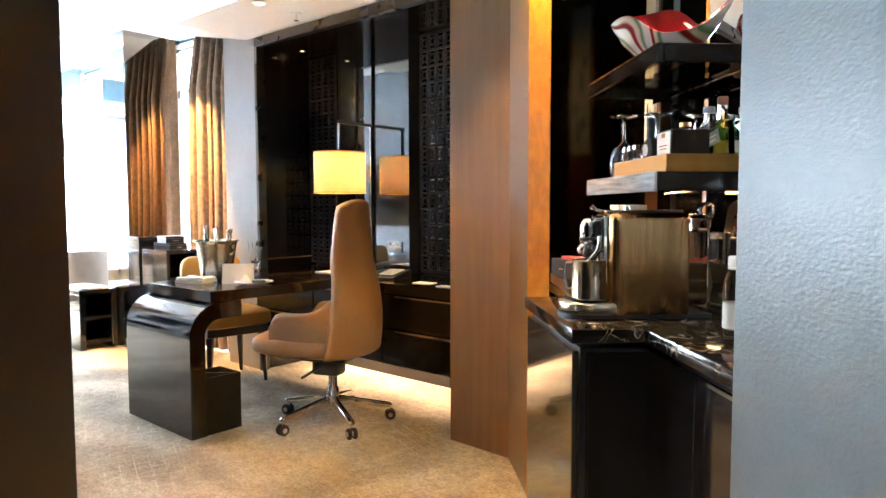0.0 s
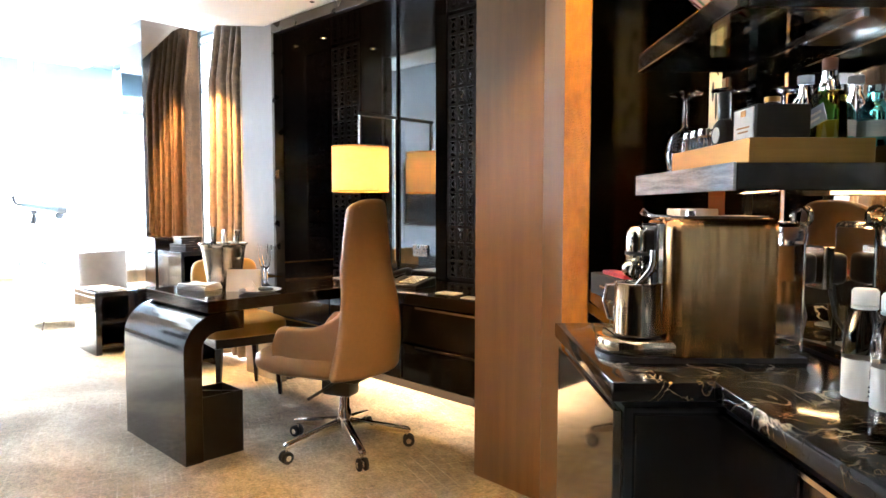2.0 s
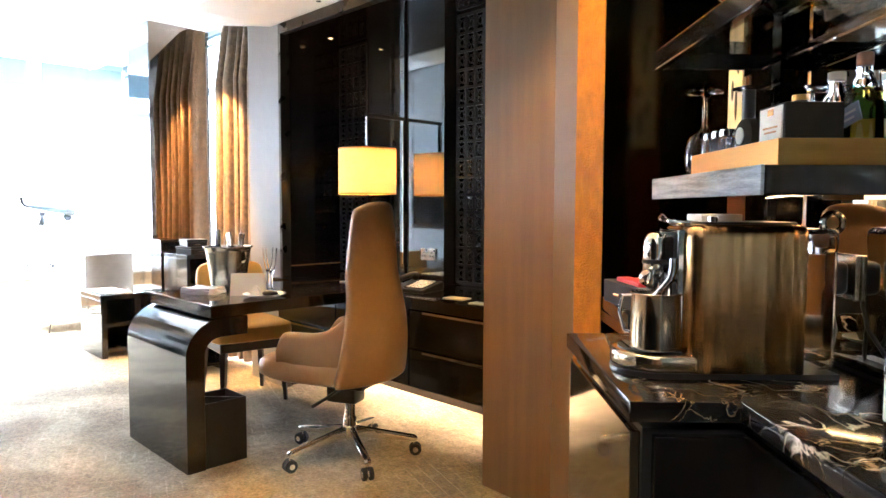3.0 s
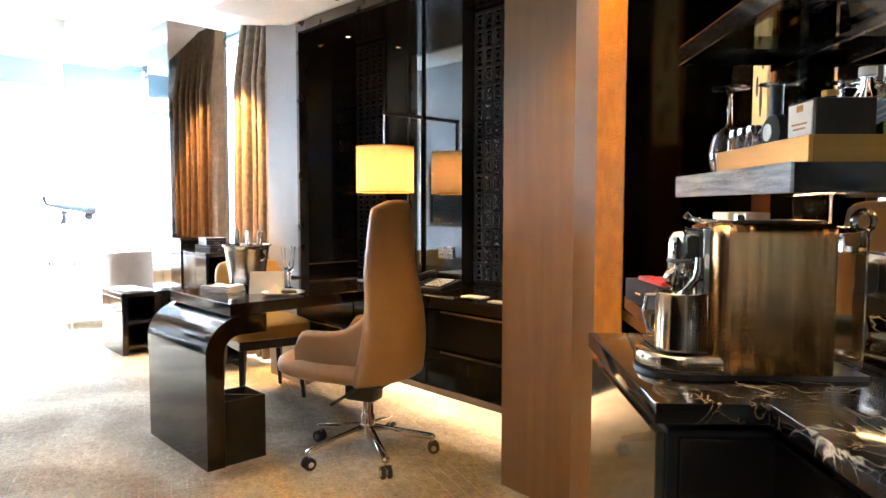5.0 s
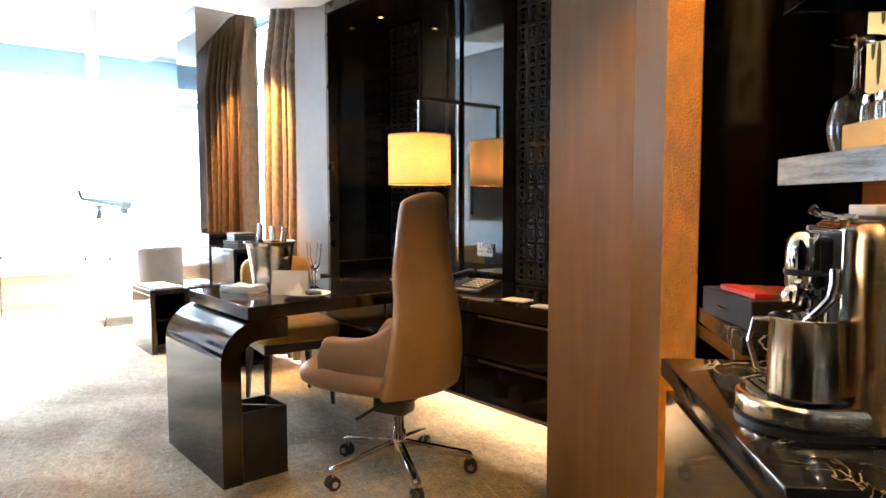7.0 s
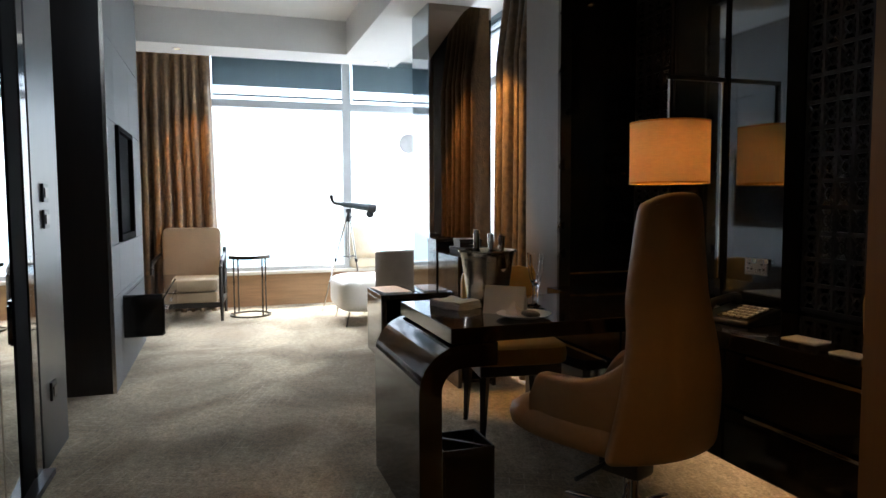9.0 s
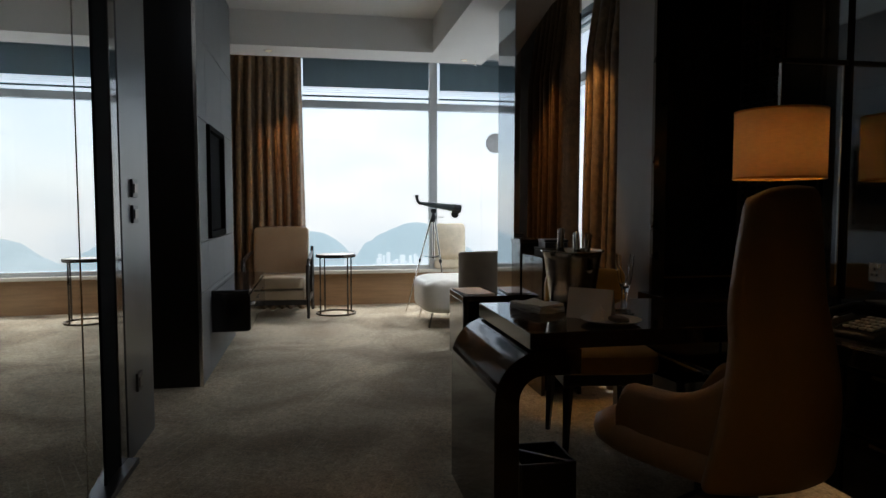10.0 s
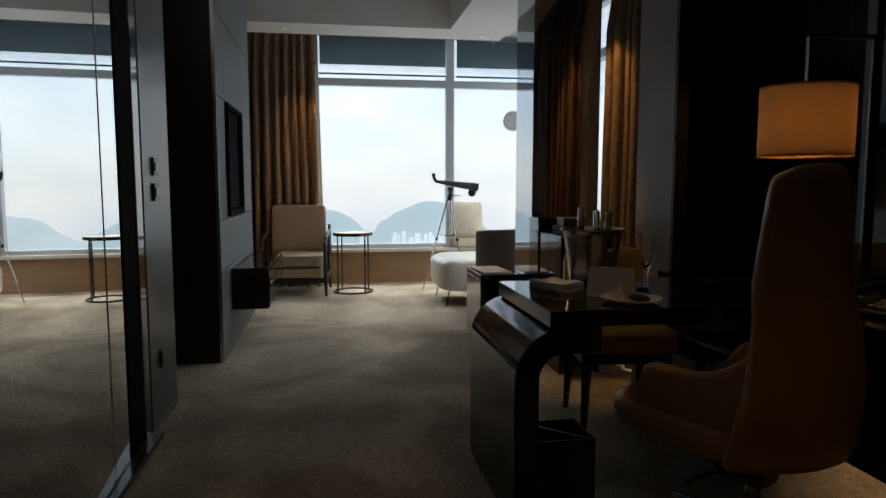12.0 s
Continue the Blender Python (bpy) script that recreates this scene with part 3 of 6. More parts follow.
def office_chair():
    """High-backed shell chair on a five-star base; its own front is +x."""
    c = thing("office_chair", pose(-2.442, 2.625, 0, 0, 0, 203), "high-backed tan leather office chair on a chrome star base", "chair")

    def shell(a, b):
        # a runs round the back from one side to the other, b up
        s = (a - 0.5) * 2
        if b < 0.5:
            k = b / 0.5
            w = 0.305 - 0.068 * k ** 1.5
        else:
            k = (b - 0.5) / 0.5
            w = 0.237 - 0.07 * k ** 1.3
        z = 0.40 + 0.82 * b
        top = max(0.0, b - 0.93) / 0.07
        z -= 0.035 * abs(s) ** 3 * top
        lean = -0.252 + 0.06 * b ** 1.3 - 0.026 * math.sin(min(1.0, b / 0.6) * math.pi)
        wrap = 0.10 * (1 - b) ** 0.8 + 0.045
        return (lean + wrap * abs(s) ** 2.2, s * w, z)
    bk = bm_grid(22, 26, shell, thick=0.055)
    bmesh.ops.bevel(bk, geom=[e for e in bk.edges if e.calc_face_angle(0) > 1.0], offset=0.02, segments=3, affect="EDGES", profile=0.5)
    part("backrest", bk, LEATHER, c)

    def seat(p):
        return Vector((p.x, p.y * (1 + 0.1 * p.x), p.z + 0.05 * max(0, p.x - 0.1) - 0.35 * max(0, p.x - 0.2) ** 2 * 3))
    part("seat", bm_blob(0.325, 0.27, 0.065, 3.4, 36, 12, (0.085, 0, 0.445), seat), LEATHER, c)
    for s in (-1, 1):
        def arm(a, b, s=s):
            x = -0.17 + 0.42 * b
            nose = math.sqrt(max(0.0, 1 - (max(0.0, b - 0.84) / 0.16) ** 2))
            h = 0.40 + (0.05 + 0.19 * nose - 0.015 * b) * a + 0.55 * max(0, 0.5 - b) ** 2.0 * a
            y = s * (0.225 + 0.045 * math.sin(a * math.pi * 0.5) - 0.06 * max(0, b - 0.75) - 0.09 * max(0, 0.5 - b) * a)
            return (x, y, h)
        ab = bm_grid(8, 24, arm, thick=0.055)
        bmesh.ops.bevel(ab, geom=[e for e in ab.edges if e.calc_face_angle(0) > 1.0], offset=0.02, segments=3, affect="EDGES", profile=0.5)
        part("armrest", ab, LEATHER, c)
    mech = bm_box((-0.12, -0.09, 0.345), (0.16, 0.09, 0.40), 0.015)
    bm_box((-0.06, -0.055, 0.265), (0.10, 0.055, 0.35), 0.018, bm=mech)
    part("tilt_mechanism", mech, BLACK, c)
    part("lever", bm_tube([(0.05, -0.08, 0.36), (0.08, -0.2, 0.345), (0.09, -0.27, 0.335)], 0.008, 8), BLACK, c)
    part("lever", bm_tube([(0.0, 0.06, 0.35), (0.03, 0.15, 0.32), (0.05, 0.24, 0.30)], 0.008, 8), BLACK, c)
    part("gas_lift", bm_lathe([(0, 0.09), (0.03, 0.09), (0.034, 0.11), (0.034, 0.19), (0.026, 0.20), (0.026, 0.30), (0, 0.30)], 20), CHROME, c)
    for k in range(5):
        a = radians(265.5 - 203 + 72 * k)
        ca, sa = math.cos(a), math.sin(a)
        leg = part("leg", bm_prism([(0.02, 0.10), (0.02, 0.15), (0.31, 0.095), (0.325, 0.085), (0.325, 0.075), (0.30, 0.07)], -0.016, 0.016, 0.004, axis="y"), CHROME, c, m=pose(0, 0, 0, 0, 0, math.degrees(a)))
        w = part("caster", bm_tube([(0.31, 0, 0.05), (0.31, 0, 0.085)], 0.007, 8), CHROME, c, m=pose(0, 0, 0, 0, 0, math.degrees(a)))
        for s in (-1, 1):
            wb = bm_lathe([(0, -0.009), (0.026, -0.009), (0.029, -0.005), (0.029, 0.005), (0.026, 0.009), (0, 0.009)], 18)
            part("wheel", wb, RUBBER, w, m=pose(0.315, s * 0.015, 0.0295, 90, 0, 0))
            part("hub", bm_lathe([(0, -0.0105), (0.013, -0.0105), (0.014, -0.009), (0.014, 0.009), (0.013, 0.0105), (0, 0.0105)], 14), CHROME, w, m=pose(0.315, s * 0.015, 0.0295, 90, 0, 0))


def side_chair():
    """Upholstered chair; its own front is +x."""
    c = thing("side_chair", pose(-3.70, 2.74, 0, 0, 0, -8), "amber leather side chair with dark tapered legs", "chair")
    part("seat", bm_blob(0.25, 0.25, 0.055, 6, 32, 10, (0, 0, 0.44)), ORANGE_CLOTH, c)
    part("seat_frame", bm_box((-0.21, -0.21, 0.335), (0.21, 0.21, 0.39), 0.008), EBONY, c)

    def back(p):
        return Vector((p.x - 0.05 * (p.z + 0.2), p.y, p.z))
    part("backrest", bm_blob(0.03, 0.215, 0.21, 6, 28, 14, (-0.205, 0, 0.63), back), ORANGE_CLOTH, c)
    for x in (-1, 1):
        for y in (-1, 1):
            part("leg", bm_tube([(x * 0.18, y * 0.18, 0.345), (x * 0.195, y * 0.195, 0.0)], 0.02, 4, radii=[0.026, 0.013]), EBONY, c)


def credenza():
    c = thing("credenza", pose(0, 0, 0), "floating black lacquered credenza with drawers along the niche", "cabinet")
    part("body", bm_box((-3.70, 3.00, 0.27), (-1.78, 3.555, 0.685), 0.003), LACQUER, c)
    part("top", bm_box((-3.705, 2.955, 0.685), (-1.775, 3.558, 0.742), 0.003), LACQUER, c, "black marble-veined polished top")
    # hidden lip added to keep the cove light close to the wall
    part("light_baffle", bm_box((-3.68, 3.27, 0.17), (-1.80, 3.285, 0.27)), LACQUER, c)
    for i in range(3):
        for j in range(2):
            x0, z0 = -3.69 + i * 0.637, 0.28 + j * 0.202
            dr = part("drawer", bm_box((x0, 2.985, z0), (x0 + 0.627, 3.0, z0 + 0.19), 0.003), LACQUER, c)
            part("handle", bm_box((x0 + 0.1, 2.978, z0 + 0.178), (x0 + 0.527, 2.986, z0 + 0.19), 0.002), CHROME, dr, "thin chrome pull edge")


def niche_fittings():
    m = thing("niche_mirror", pose(-3.07, 3.555, 0), "smoked mirror in a black frame behind the lamp", "mirror")
    part("pane", bm_box((-0.35, -0.012, 0.78), (-0.012, 0, 2.30)), NICHE_MIRROR, m)
    part("pane", bm_box((0.012, -0.012, 0.78), (0.375, 0, 2.30)), NICHE_MIRROR, m)
    part("frame", bm_box((-0.012, -0.02, 0.745), (0.012, 0, 2.30), 0.002), MATTE_BLACK, m)
    part("frame", bm_box((0.375, -0.05, 0.745), (0.465, 0, 2.30), 0.003), MATTE_BLACK, m)
    part("frame", bm_box((-0.37, -0.03, 0.745), (-0.35, 0, 2.30), 0.003), LACQUER, m)
    part("frame", bm_box((-0.35, -0.02, 0.745), (0.375, 0, 0.78), 0.003), LACQUER, m)
    for x0, x1 in ((-3.742, -3.445), (-2.60, -1.78)):
        s = thing("lattice_screen", pose(x0, 3.52, 0.76), "pierced dark bronze lattice screen with a floral pattern", "screen", "lattice screens")
        n, rows = max(2, round((x1 - x0) / 0.068)), 15
        cw, ch = (x1 - x0) / n, 1.52 / rows
        lb = bmesh.new()
        for i in range(n + 1):
            bm_box((i * cw - 0.006, -0.006, 0), (i * cw + 0.006, 0.006, 1.52), bm=lb)
        for j in range(rows + 1):
            bm_box((0, -0.005, j * ch - 0.008), (n * cw, 0.005, j * ch + 0.008), bm=lb)
        part("frame", lb, LATTICE, s, smooth=False)
        vs, fs = [], []

        def bar(ax, az, bx, bz, w):
            dx, dz = bx - ax, bz - az
            ln = math.hypot(dx, dz)
            px, pz = -dz / ln * w, dx / ln * w
            k = len(vs)
            for y in (-0.004, 0.004):
                vs.extend([(ax + px, y, az + pz), (ax - px, y, az - pz), (bx - px, y, bz - pz), (bx + px, y, bz + pz)])
            fs.extend([(k, k + 1, k + 2, k + 3), (k + 7, k + 6, k + 5, k + 4), (k, k + 4, k + 5, k + 1), (k + 2, k + 6, k + 7, k + 3), (k + 1, k + 5, k + 6, k + 2), (k + 3, k + 7, k + 4, k)])
        for i in range(n):
            for j in range(rows):
                cx, cz = (i + 0.5) * cw, (j + 0.5) * ch
                for q in range(4):
                    a = math.pi / 4 + q * math.pi / 2
                    bar(cx + 0.012 * math.cos(a), cz + 0.016 * math.sin(a), cx + 0.7 * cw * math.cos(a), cz + 0.68 * ch * math.sin(a), 0.003)
                ring = [(cx + 0.018 * math.cos(q * math.pi / 4), cz + 0.024 * math.sin(q * math.pi / 4)) for q in range(9)]
                for p, r in zip(ring, ring[1:]):
                    bar(*p, *r, 0.0028)
        me = bpy.data.meshes.new("pattern")
        me.from_pydata(vs, [], fs)
        me.materials.append(LATTICE)
        ob = new("pattern", me)
        ob.parent = s
        part("backing", bm_box((0, 0.028, 0), (x1 - x0, 0.034, 1.52)), LATTICE_BACK, s, "satin metal backing")
    g = thing("floor_grille", pose(-2.30, 3.555, 0.10), "small pierced metal grille at the foot of the niche wall", "grille")
    part("frame", bm_box((0, -0.012, 0), (0.5, 0, 0.012)), STEEL, g)
    part("frame", bm_box((0, -0.012, 0.085), (0.5, 0, 0.097)), STEEL, g)
    for i in range(14):
        part("bar", bm_box((i * 0.036, -0.010, 0.012), (i * 0.036 + 0.014, -0.002, 0.085)), STEEL, g)


def wall_lamp():
    l = thing("wall_lamp", pose(-3.08, 3.24, 0), "bracket lamp with a glowing cream drum shade over the desk", "lamp")
    part("wall_bar", bm_box((-0.007, 0.278, 0.83), (0.007, 0.298, 1.755), 0.003), CHROME, l)
    part("arm", bm_box((-0.010, -0.010, 1.735), (0.010, 0.30, 1.755), 0.003), BLACK, l)
    part("drop_rod", bm_box((-0.010, -0.010, 1.53), (0.010, 0.010, 1.735), 0.003), CHROME, l)
    sh = bm_lathe([(0.172, 1.272), (0.172, 1.542), (0.169, 1.542), (0.169, 1.272), (0.172, 1.272)], 48)
    part("shade", sh, SHADE_MAT, l, "glowing cream fabric drum shade")
    part("rim", bm_lathe([(0.1735, 1.270), (0.1735, 1.278), (0.1685, 1.278), (0.1685, 1.270), (0.1735, 1.270)], 48), ORANGE_CLOTH, l)
    part("rim", bm_lathe([(0.1735, 1.536), (0.1735, 1.544), (0.1685, 1.544), (0.1685, 1.536), (0.1735, 1.536)], 48), ORANGE_CLOTH, l)
    part("bulb", bm_blob(0.03, 0.03, 0.045, 2, 14, 8, (0, 0, 1.405)), BULB, l)
    for a in (0, 120, 240):
        part("spoke", bm_tube([(0, 0, 1.53), (0.168 * math.cos(radians(a)), 0.168 * math.sin(radians(a)), 1.535)], 0.003, 6), CHROME, l)


def socket_plate(name, m, w, h, label, outlets):
    s = thing(name, m, label, "socket")
    part("plate", bm_box((-w / 2, -0.012, -h / 2), (w / 2, 0, h / 2), 0.003), STEEL if outlets else BLACK, s)
    for k in range(outlets):
        x = (k - (outlets - 1) / 2) * 0.07
        for dx, dz in ((0, 0.012), (-0.011, -0.010), (0.011, -0.010)):
            part("slot", bm_box((x + dx - 0.0035, -0.0135, dz - 0.004), (x + dx + 0.0035, -0.0115, dz + 0.004)), BLACK, s)
        part("rocker", bm_box((x - 0.008 + 0.024, -0.015, 0.018), (x + 0.008 + 0.024, -0.011, 0.034), 0.001), WHITE, s)
    if not outlets:
        part("rocker", bm_box((-w / 2 + 0.012, -0.017, -h / 2 + 0.02), (w / 2 - 0.012, -0.012, h / 2 - 0.02), 0.002), DARK_METAL, s)
    return s


def telephone():
    p = thing("telephone", pose(-2.55, 3.16, 0.742, 0, 0, 12), "black desk telephone with a silver keypad on the credenza", "telephone")
    part("body", bm_prism([(-0.10, 0.0), (0.10, 0.0), (0.10, 0.05), (-0.10, 0.018)], -0.11, 0.11, 0.006, axis="x"), BLACK, p)
    part("handset", bm_tube([(-0.075, -0.09, 0.045), (-0.075, -0.05, 0.066), (-0.075, 0.05, 0.078), (-0.075, 0.09, 0.068)], 0.018, 10, radii=[0.026, 0.016, 0.016, 0.027]), BLACK, p)
    kp = part("keypad", bm_prism([(-0.085, 0.0245), (0.07, 0.049), (0.07, 0.052), (-0.085, 0.0275)], -0.03, 0.095, axis="x"), STEEL, p)
    for i in range(4):
        for j in range(5):
            part("key", bm_box((-0.018 + i * 0.027, -0.07 + j * 0.029, 0.0), (0.0 + i * 0.027, -0.052 + j * 0.029, 0.034 + j * 0.0047), 0.001), PAPER, kp)


def small_desk_things():
    f = thing("paper_pad", pose(-2.93, 3.20, 0.742, 0, 0, 3), "large white paper blotter lying on the credenza", "paper")
    part("sheet", bm_box((-0.26, -0.08, 0), (0.26, 0.12, 0.006), 0.001), PAPER, f)
    for x, y, w, d in ((-2.19, 3.10, 0.12, 0.08), (-1.99, 3.05, 0.09, 0.06)):
        n = thing("note_pad", pose(x, y, 0.742, 0, 0, 8), "small white notepad with gold edging", "notepad", "notepads")
        part("pad", bm_box((-w / 2, -d / 2, 0), (w / 2, d / 2, 0.004), 0.001), PAPER, n)
    v = thing("vase", pose(-2.10, 3.30, 0.742), "slim amber glass vase on the credenza", "vase")
    part("body", bm_lathe([(0, 0), (0.03, 0), (0.04, 0.02), (0.045, 0.12), (0.03, 0.2), (0.024, 0.25), (0.032, 0.27), (0.028, 0.27), (0.02, 0.25), (0.026, 0.2), (0.04, 0.12), (0.034, 0.02), (0, 0.01)], 24), ORANGE_CLOTH, v)


def ice_bucket():
    z = 0.745
    b = thing("ice_bucket", pose(-3.295, 2.447, z), "steel champagne bucket holding bottles on the desk", "bucket")
    part("body", bm_lathe([(0, 0), (0.082, 0), (0.088, 0.008), (0.092, 0.03), (0.116, 0.20), (0.122, 0.222), (0.131, 0.230), (0.130, 0.236), (0.117, 0.226), (0.085, 0.014), (0, 0.010)], 48), CHAMPAGNE_STEEL, b)
    for a in (0, 180):
        part("handle", bm_tube([(0.118 * math.cos(radians(a)) + 0, 0, 0.185)] + [(math.cos(radians(a)) * (0.118 + 0.028 * math.sin(k * math.pi / 8)), 0, 0.185 - 0.05 * k / 8) for k in range(9)], 0.006, 8), CHROME, b, m=pose(0, 0, 0, 0, 0, 47))
    for x, y, t, g in ((-0.03, -0.045, -10, 60), (0.0, 0.03, -26, 75), (0.045, 0.03, 22, 80)):
        w = thing("wine_bottle", pose(-3.295 + x, 2.447 + y, z + 0.085, t, 0, g), "bottle with a foiled neck leaning in the bucket", "bottle", "bottles in the bucket")
        part("body", bm_lathe([(0, 0), (0.03, 0), (0.032, 0.02), (0.032, 0.11), (0.013, 0.16), (0.013, 0.17)], 20), DARK_GLASS, w)
        part("foil", bm_lathe([(0.0135, 0.15), (0.0145, 0.17), (0.0145, 0.235), (0.013, 0.24), (0, 0.24)], 16), CHROME, w, "silver foil neck")
        part("label", bm_lathe([(0.0326, 0.03), (0.0326, 0.09)], 20), PAPER, w)


def desk_setting():
    z = 0.745
    for x, y in ((-3.06, 2.575), (-3.14, 2.60)):
        g = thing("champagne_flute", pose(x, y, z), "clear champagne flute on the desk", "glass", "champagne flutes")
        part("bowl", bm_lathe([(0.005, 0.085), (0.015, 0.11), (0.023, 0.15), (0.030, 0.228), (0.0285, 0.228), (0.0215, 0.15), (0.0135, 0.112), (0.0, 0.095)], 24), FLUTE_GLASS, g)
        part("stem", bm_lathe([(0, 0), (0.033, 0), (0.033, 0.003), (0.008, 0.007), (0.005, 0.02), (0.005, 0.07), (0.008, 0.084), (0, 0.09)], 24), FLUTE_GLASS, g)
    p = thing("plate", pose(-2.88, 2.43, z), "white china plate with a dark treat", "plate")
    part("dish", bm_lathe([(0, 0), (0.06, 0), (0.105, 0.014), (0.107, 0.017), (0.103, 0.018), (0.06, 0.005), (0, 0.004)], 36), WHITE, p)
    part("treat", bm_blob(0.05, 0.03, 0.012, 2.6, 18, 8, (0.02, 0.02, 0.016)), DARK_WALL, p, "dark chocolate treat")
    part("napkin", bm_lathe([(0.04, 0.006), (0.0, 0.06)], 4, (-0.05, -0.02, 0)), LINEN, p, "folded white napkin", smooth=False)
    c = thing("welcome_card", pose(-2.99, 2.40, z, 0, 0, 47), "folded grey-white welcome card standing on the desk", "card")
    for s in (-1, 1):
        part("leaf", bm_box((-0.085, -0.001, 0), (0.085, 0.001, 0.115)), PAPER, c, m=pose(0, s * 0.028, 0, s * 14))
    n = thing("napkin", pose(-3.21, 2.265, z, 0, 0, 20), "folded white linen napkins stacked on the desk", "napkin")
    for k in range(3):
        def cloth(a, b, k=k):
            x, y = (a - 0.5) * (0.19 - 0.01 * k), (b - 0.5) * 0.13
            return (x, y, 0.010 + 0.011 * k + 0.004 * math.sin(a * 9 + k * 2) * math.cos(b * 7 + k))
        part("layer", bm_grid(14, 10, cloth, thick=0.009), LINEN, n, m=pose(0, 0, 0, 0, 0, 4 * k))


def shelf_unit():
    """Small open lacquered cabinet behind the desk with black boxes on top."""
    c = thing("open_cabinet", pose(-4.70, 2.87, 0), "open black lacquered cabinet with shelves behind the desk", "cabinet")
    part("side", bm_box((-0.20, -0.13, 0), (-0.17, 0.13, 0.85), 0.002), LACQUER, c)
    part("side", bm_box((-0.17, -0.13, 0), (0.20, -0.105, 0.82), 0.002), LACQUER, c)
    part("side", bm_box((-0.17, 0.105, 0), (0.20, 0.13, 0.82), 0.002), LACQUER, c)
    for z in (0.03, 0.36, 0.62):
        part("shelf", bm_box((-0.17, -0.105, z), (0.19, 0.105, z + 0.022), 0.002), LACQUER, c)
    part("top", bm_box((-0.17, -0.13, 0.82), (0.20, 0.13, 0.85), 0.002), LACQUER, c)
    for z, s, a in ((0.85, 0.10, 8), (0.902, 0.09, -6)):
        b = thing("leather_box", pose(-4.68, 2.87, z, 0, 0, a), "flat black leather box on the open cabinet", "box", "leather boxes")
        part("body", bm_box((-s, -s * 0.8, 0), (s, s * 0.8, 0.035), 0.003), BLACK, b)
        part("lid", bm_box((-s - 0.003, -s * 0.8 - 0.003, 0.036), (s + 0.003, s * 0.8 + 0.003, 0.052), 0.003), BLACK, b)
        part("pull", bm_box((s - 0.002, -0.02, 0.015), (s + 0.006, 0.02, 0.021), 0.001), CHROME, b)
    p = thing("tall_cabinet", pose(-5.05, 2.83, 0), "narrow dark lacquered cabinet at the foot of the column", "cabinet")
    part("body", bm_box((-0.10, -0.09, 0), (0.10, 0.09, 0.915), 0.003), LACQUER, p)
    part("top", bm_box((-0.105, -0.095, 0.915), (0.105, 0.095, 0.94), 0.003), LACQUER, p)


def side_table():
    t = thing("side_table", pose(-5.66, 2.60, 0), "black lacquered side table with open shelves", "table")
    w, d, h = 0.25, 0.15, 0.50
    part("side", bm_box((-w, -d, 0), (w, -d + 0.045, h - 0.04), 0.003), LACQUER, t)
    part("side", bm_box((-w, d - 0.045, 0), (w, d, h - 0.04), 0.003), LACQUER, t)
    part("top", bm_box((-w, -d, h - 0.04), (w, d, h), 0.003), LACQUER, t)
    part("back", bm_box((-w + 0.002, -d + 0.046, 0.0), (-w + 0.018, d - 0.046, h - 0.042), 0.002), LACQUER, t)
    for z in (0.05, 0.25):
        part("shelf", bm_box((-w + 0.02, -d + 0.045, z), (w - 0.01, d - 0.045, z + 0.025), 0.002), LACQUER, t)
    m = thing("magazine", pose(-5.66, 2.585, 0.50, 0, 0, 4), "magazine with a warm brown cover on the side table", "magazine")
    part("inner_block", bm_box((-0.2, -0.11, 0), (0.2, 0.11, 0.009), 0.001), PAPER, m)
    part("cover", bm_box((-0.201, -0.111, 0.009), (0.201, 0.111, 0.0105)), SILL_WOOD, m)


def shade_material():
    """Woven cream fabric that lets the bulb's light through."""
    mat = material("lamp_shade_fabric", (0.80, 0.62, 0.40), 0.9, vary=0.10, scale=30, stretch=(1, 1, 4), bump=0.2, bump_scale=400, spec=0.05)
    t = mat.node_tree
    b = t.nodes["Principled BSDF"]
    thin, mix = t.nodes.new("ShaderNodeBsdfTranslucent"), t.nodes.new("ShaderNodeMixShader")
    mix.inputs["Fac"].default_value = 0.55
    t.links.new(b.inputs["Base Color"].links[0].from_socket, thin.inputs["Color"])
    t.links.new(b.outputs[0], mix.inputs[1])
    t.links.new(thin.outputs[0], mix.inputs[2])
    t.links.new(mix.outputs[0], t.nodes["Material Output"].inputs["Surface"])
    return mat


SHADE_MAT = shade_material()
BULB = glowing("bulb_glow", (1.0, 0.55, 0.22), 56.0)
CHAMPAGNE_STEEL = material("champagne_steel", (0.66, 0.60, 0.51), 0.26, 1.0, vary=0.1, scale=9, bump=0.3, bump_scale=40)
DARK_GLASS = material("dark_bottle_glass", (0.01, 0.018, 0.012), 0.05, vary=0.2, scale=6, coat=0.5)

desk()
waste_bin()
office_chair()
side_chair()
credenza()
niche_fittings()
wall_lamp()
socket_plate("wall_socket", pose(-2.86, 3.543, 0.905), 0.13, 0.075, "double power socket on the mirror wall", 2)
telephone()
small_desk_things()
ice_bucket()
desk_setting()
shelf_unit()
side_table()


# ---- bar (its own axes: x deeper into the bar, y along the hall) ----
ZB = 0.885


def bar_thing(name, u, v, z, label, category, turn=0.0, group=""):
    return thing(name, BAR @ pose(u, v, z, 0, 0, turn), label, category, group)


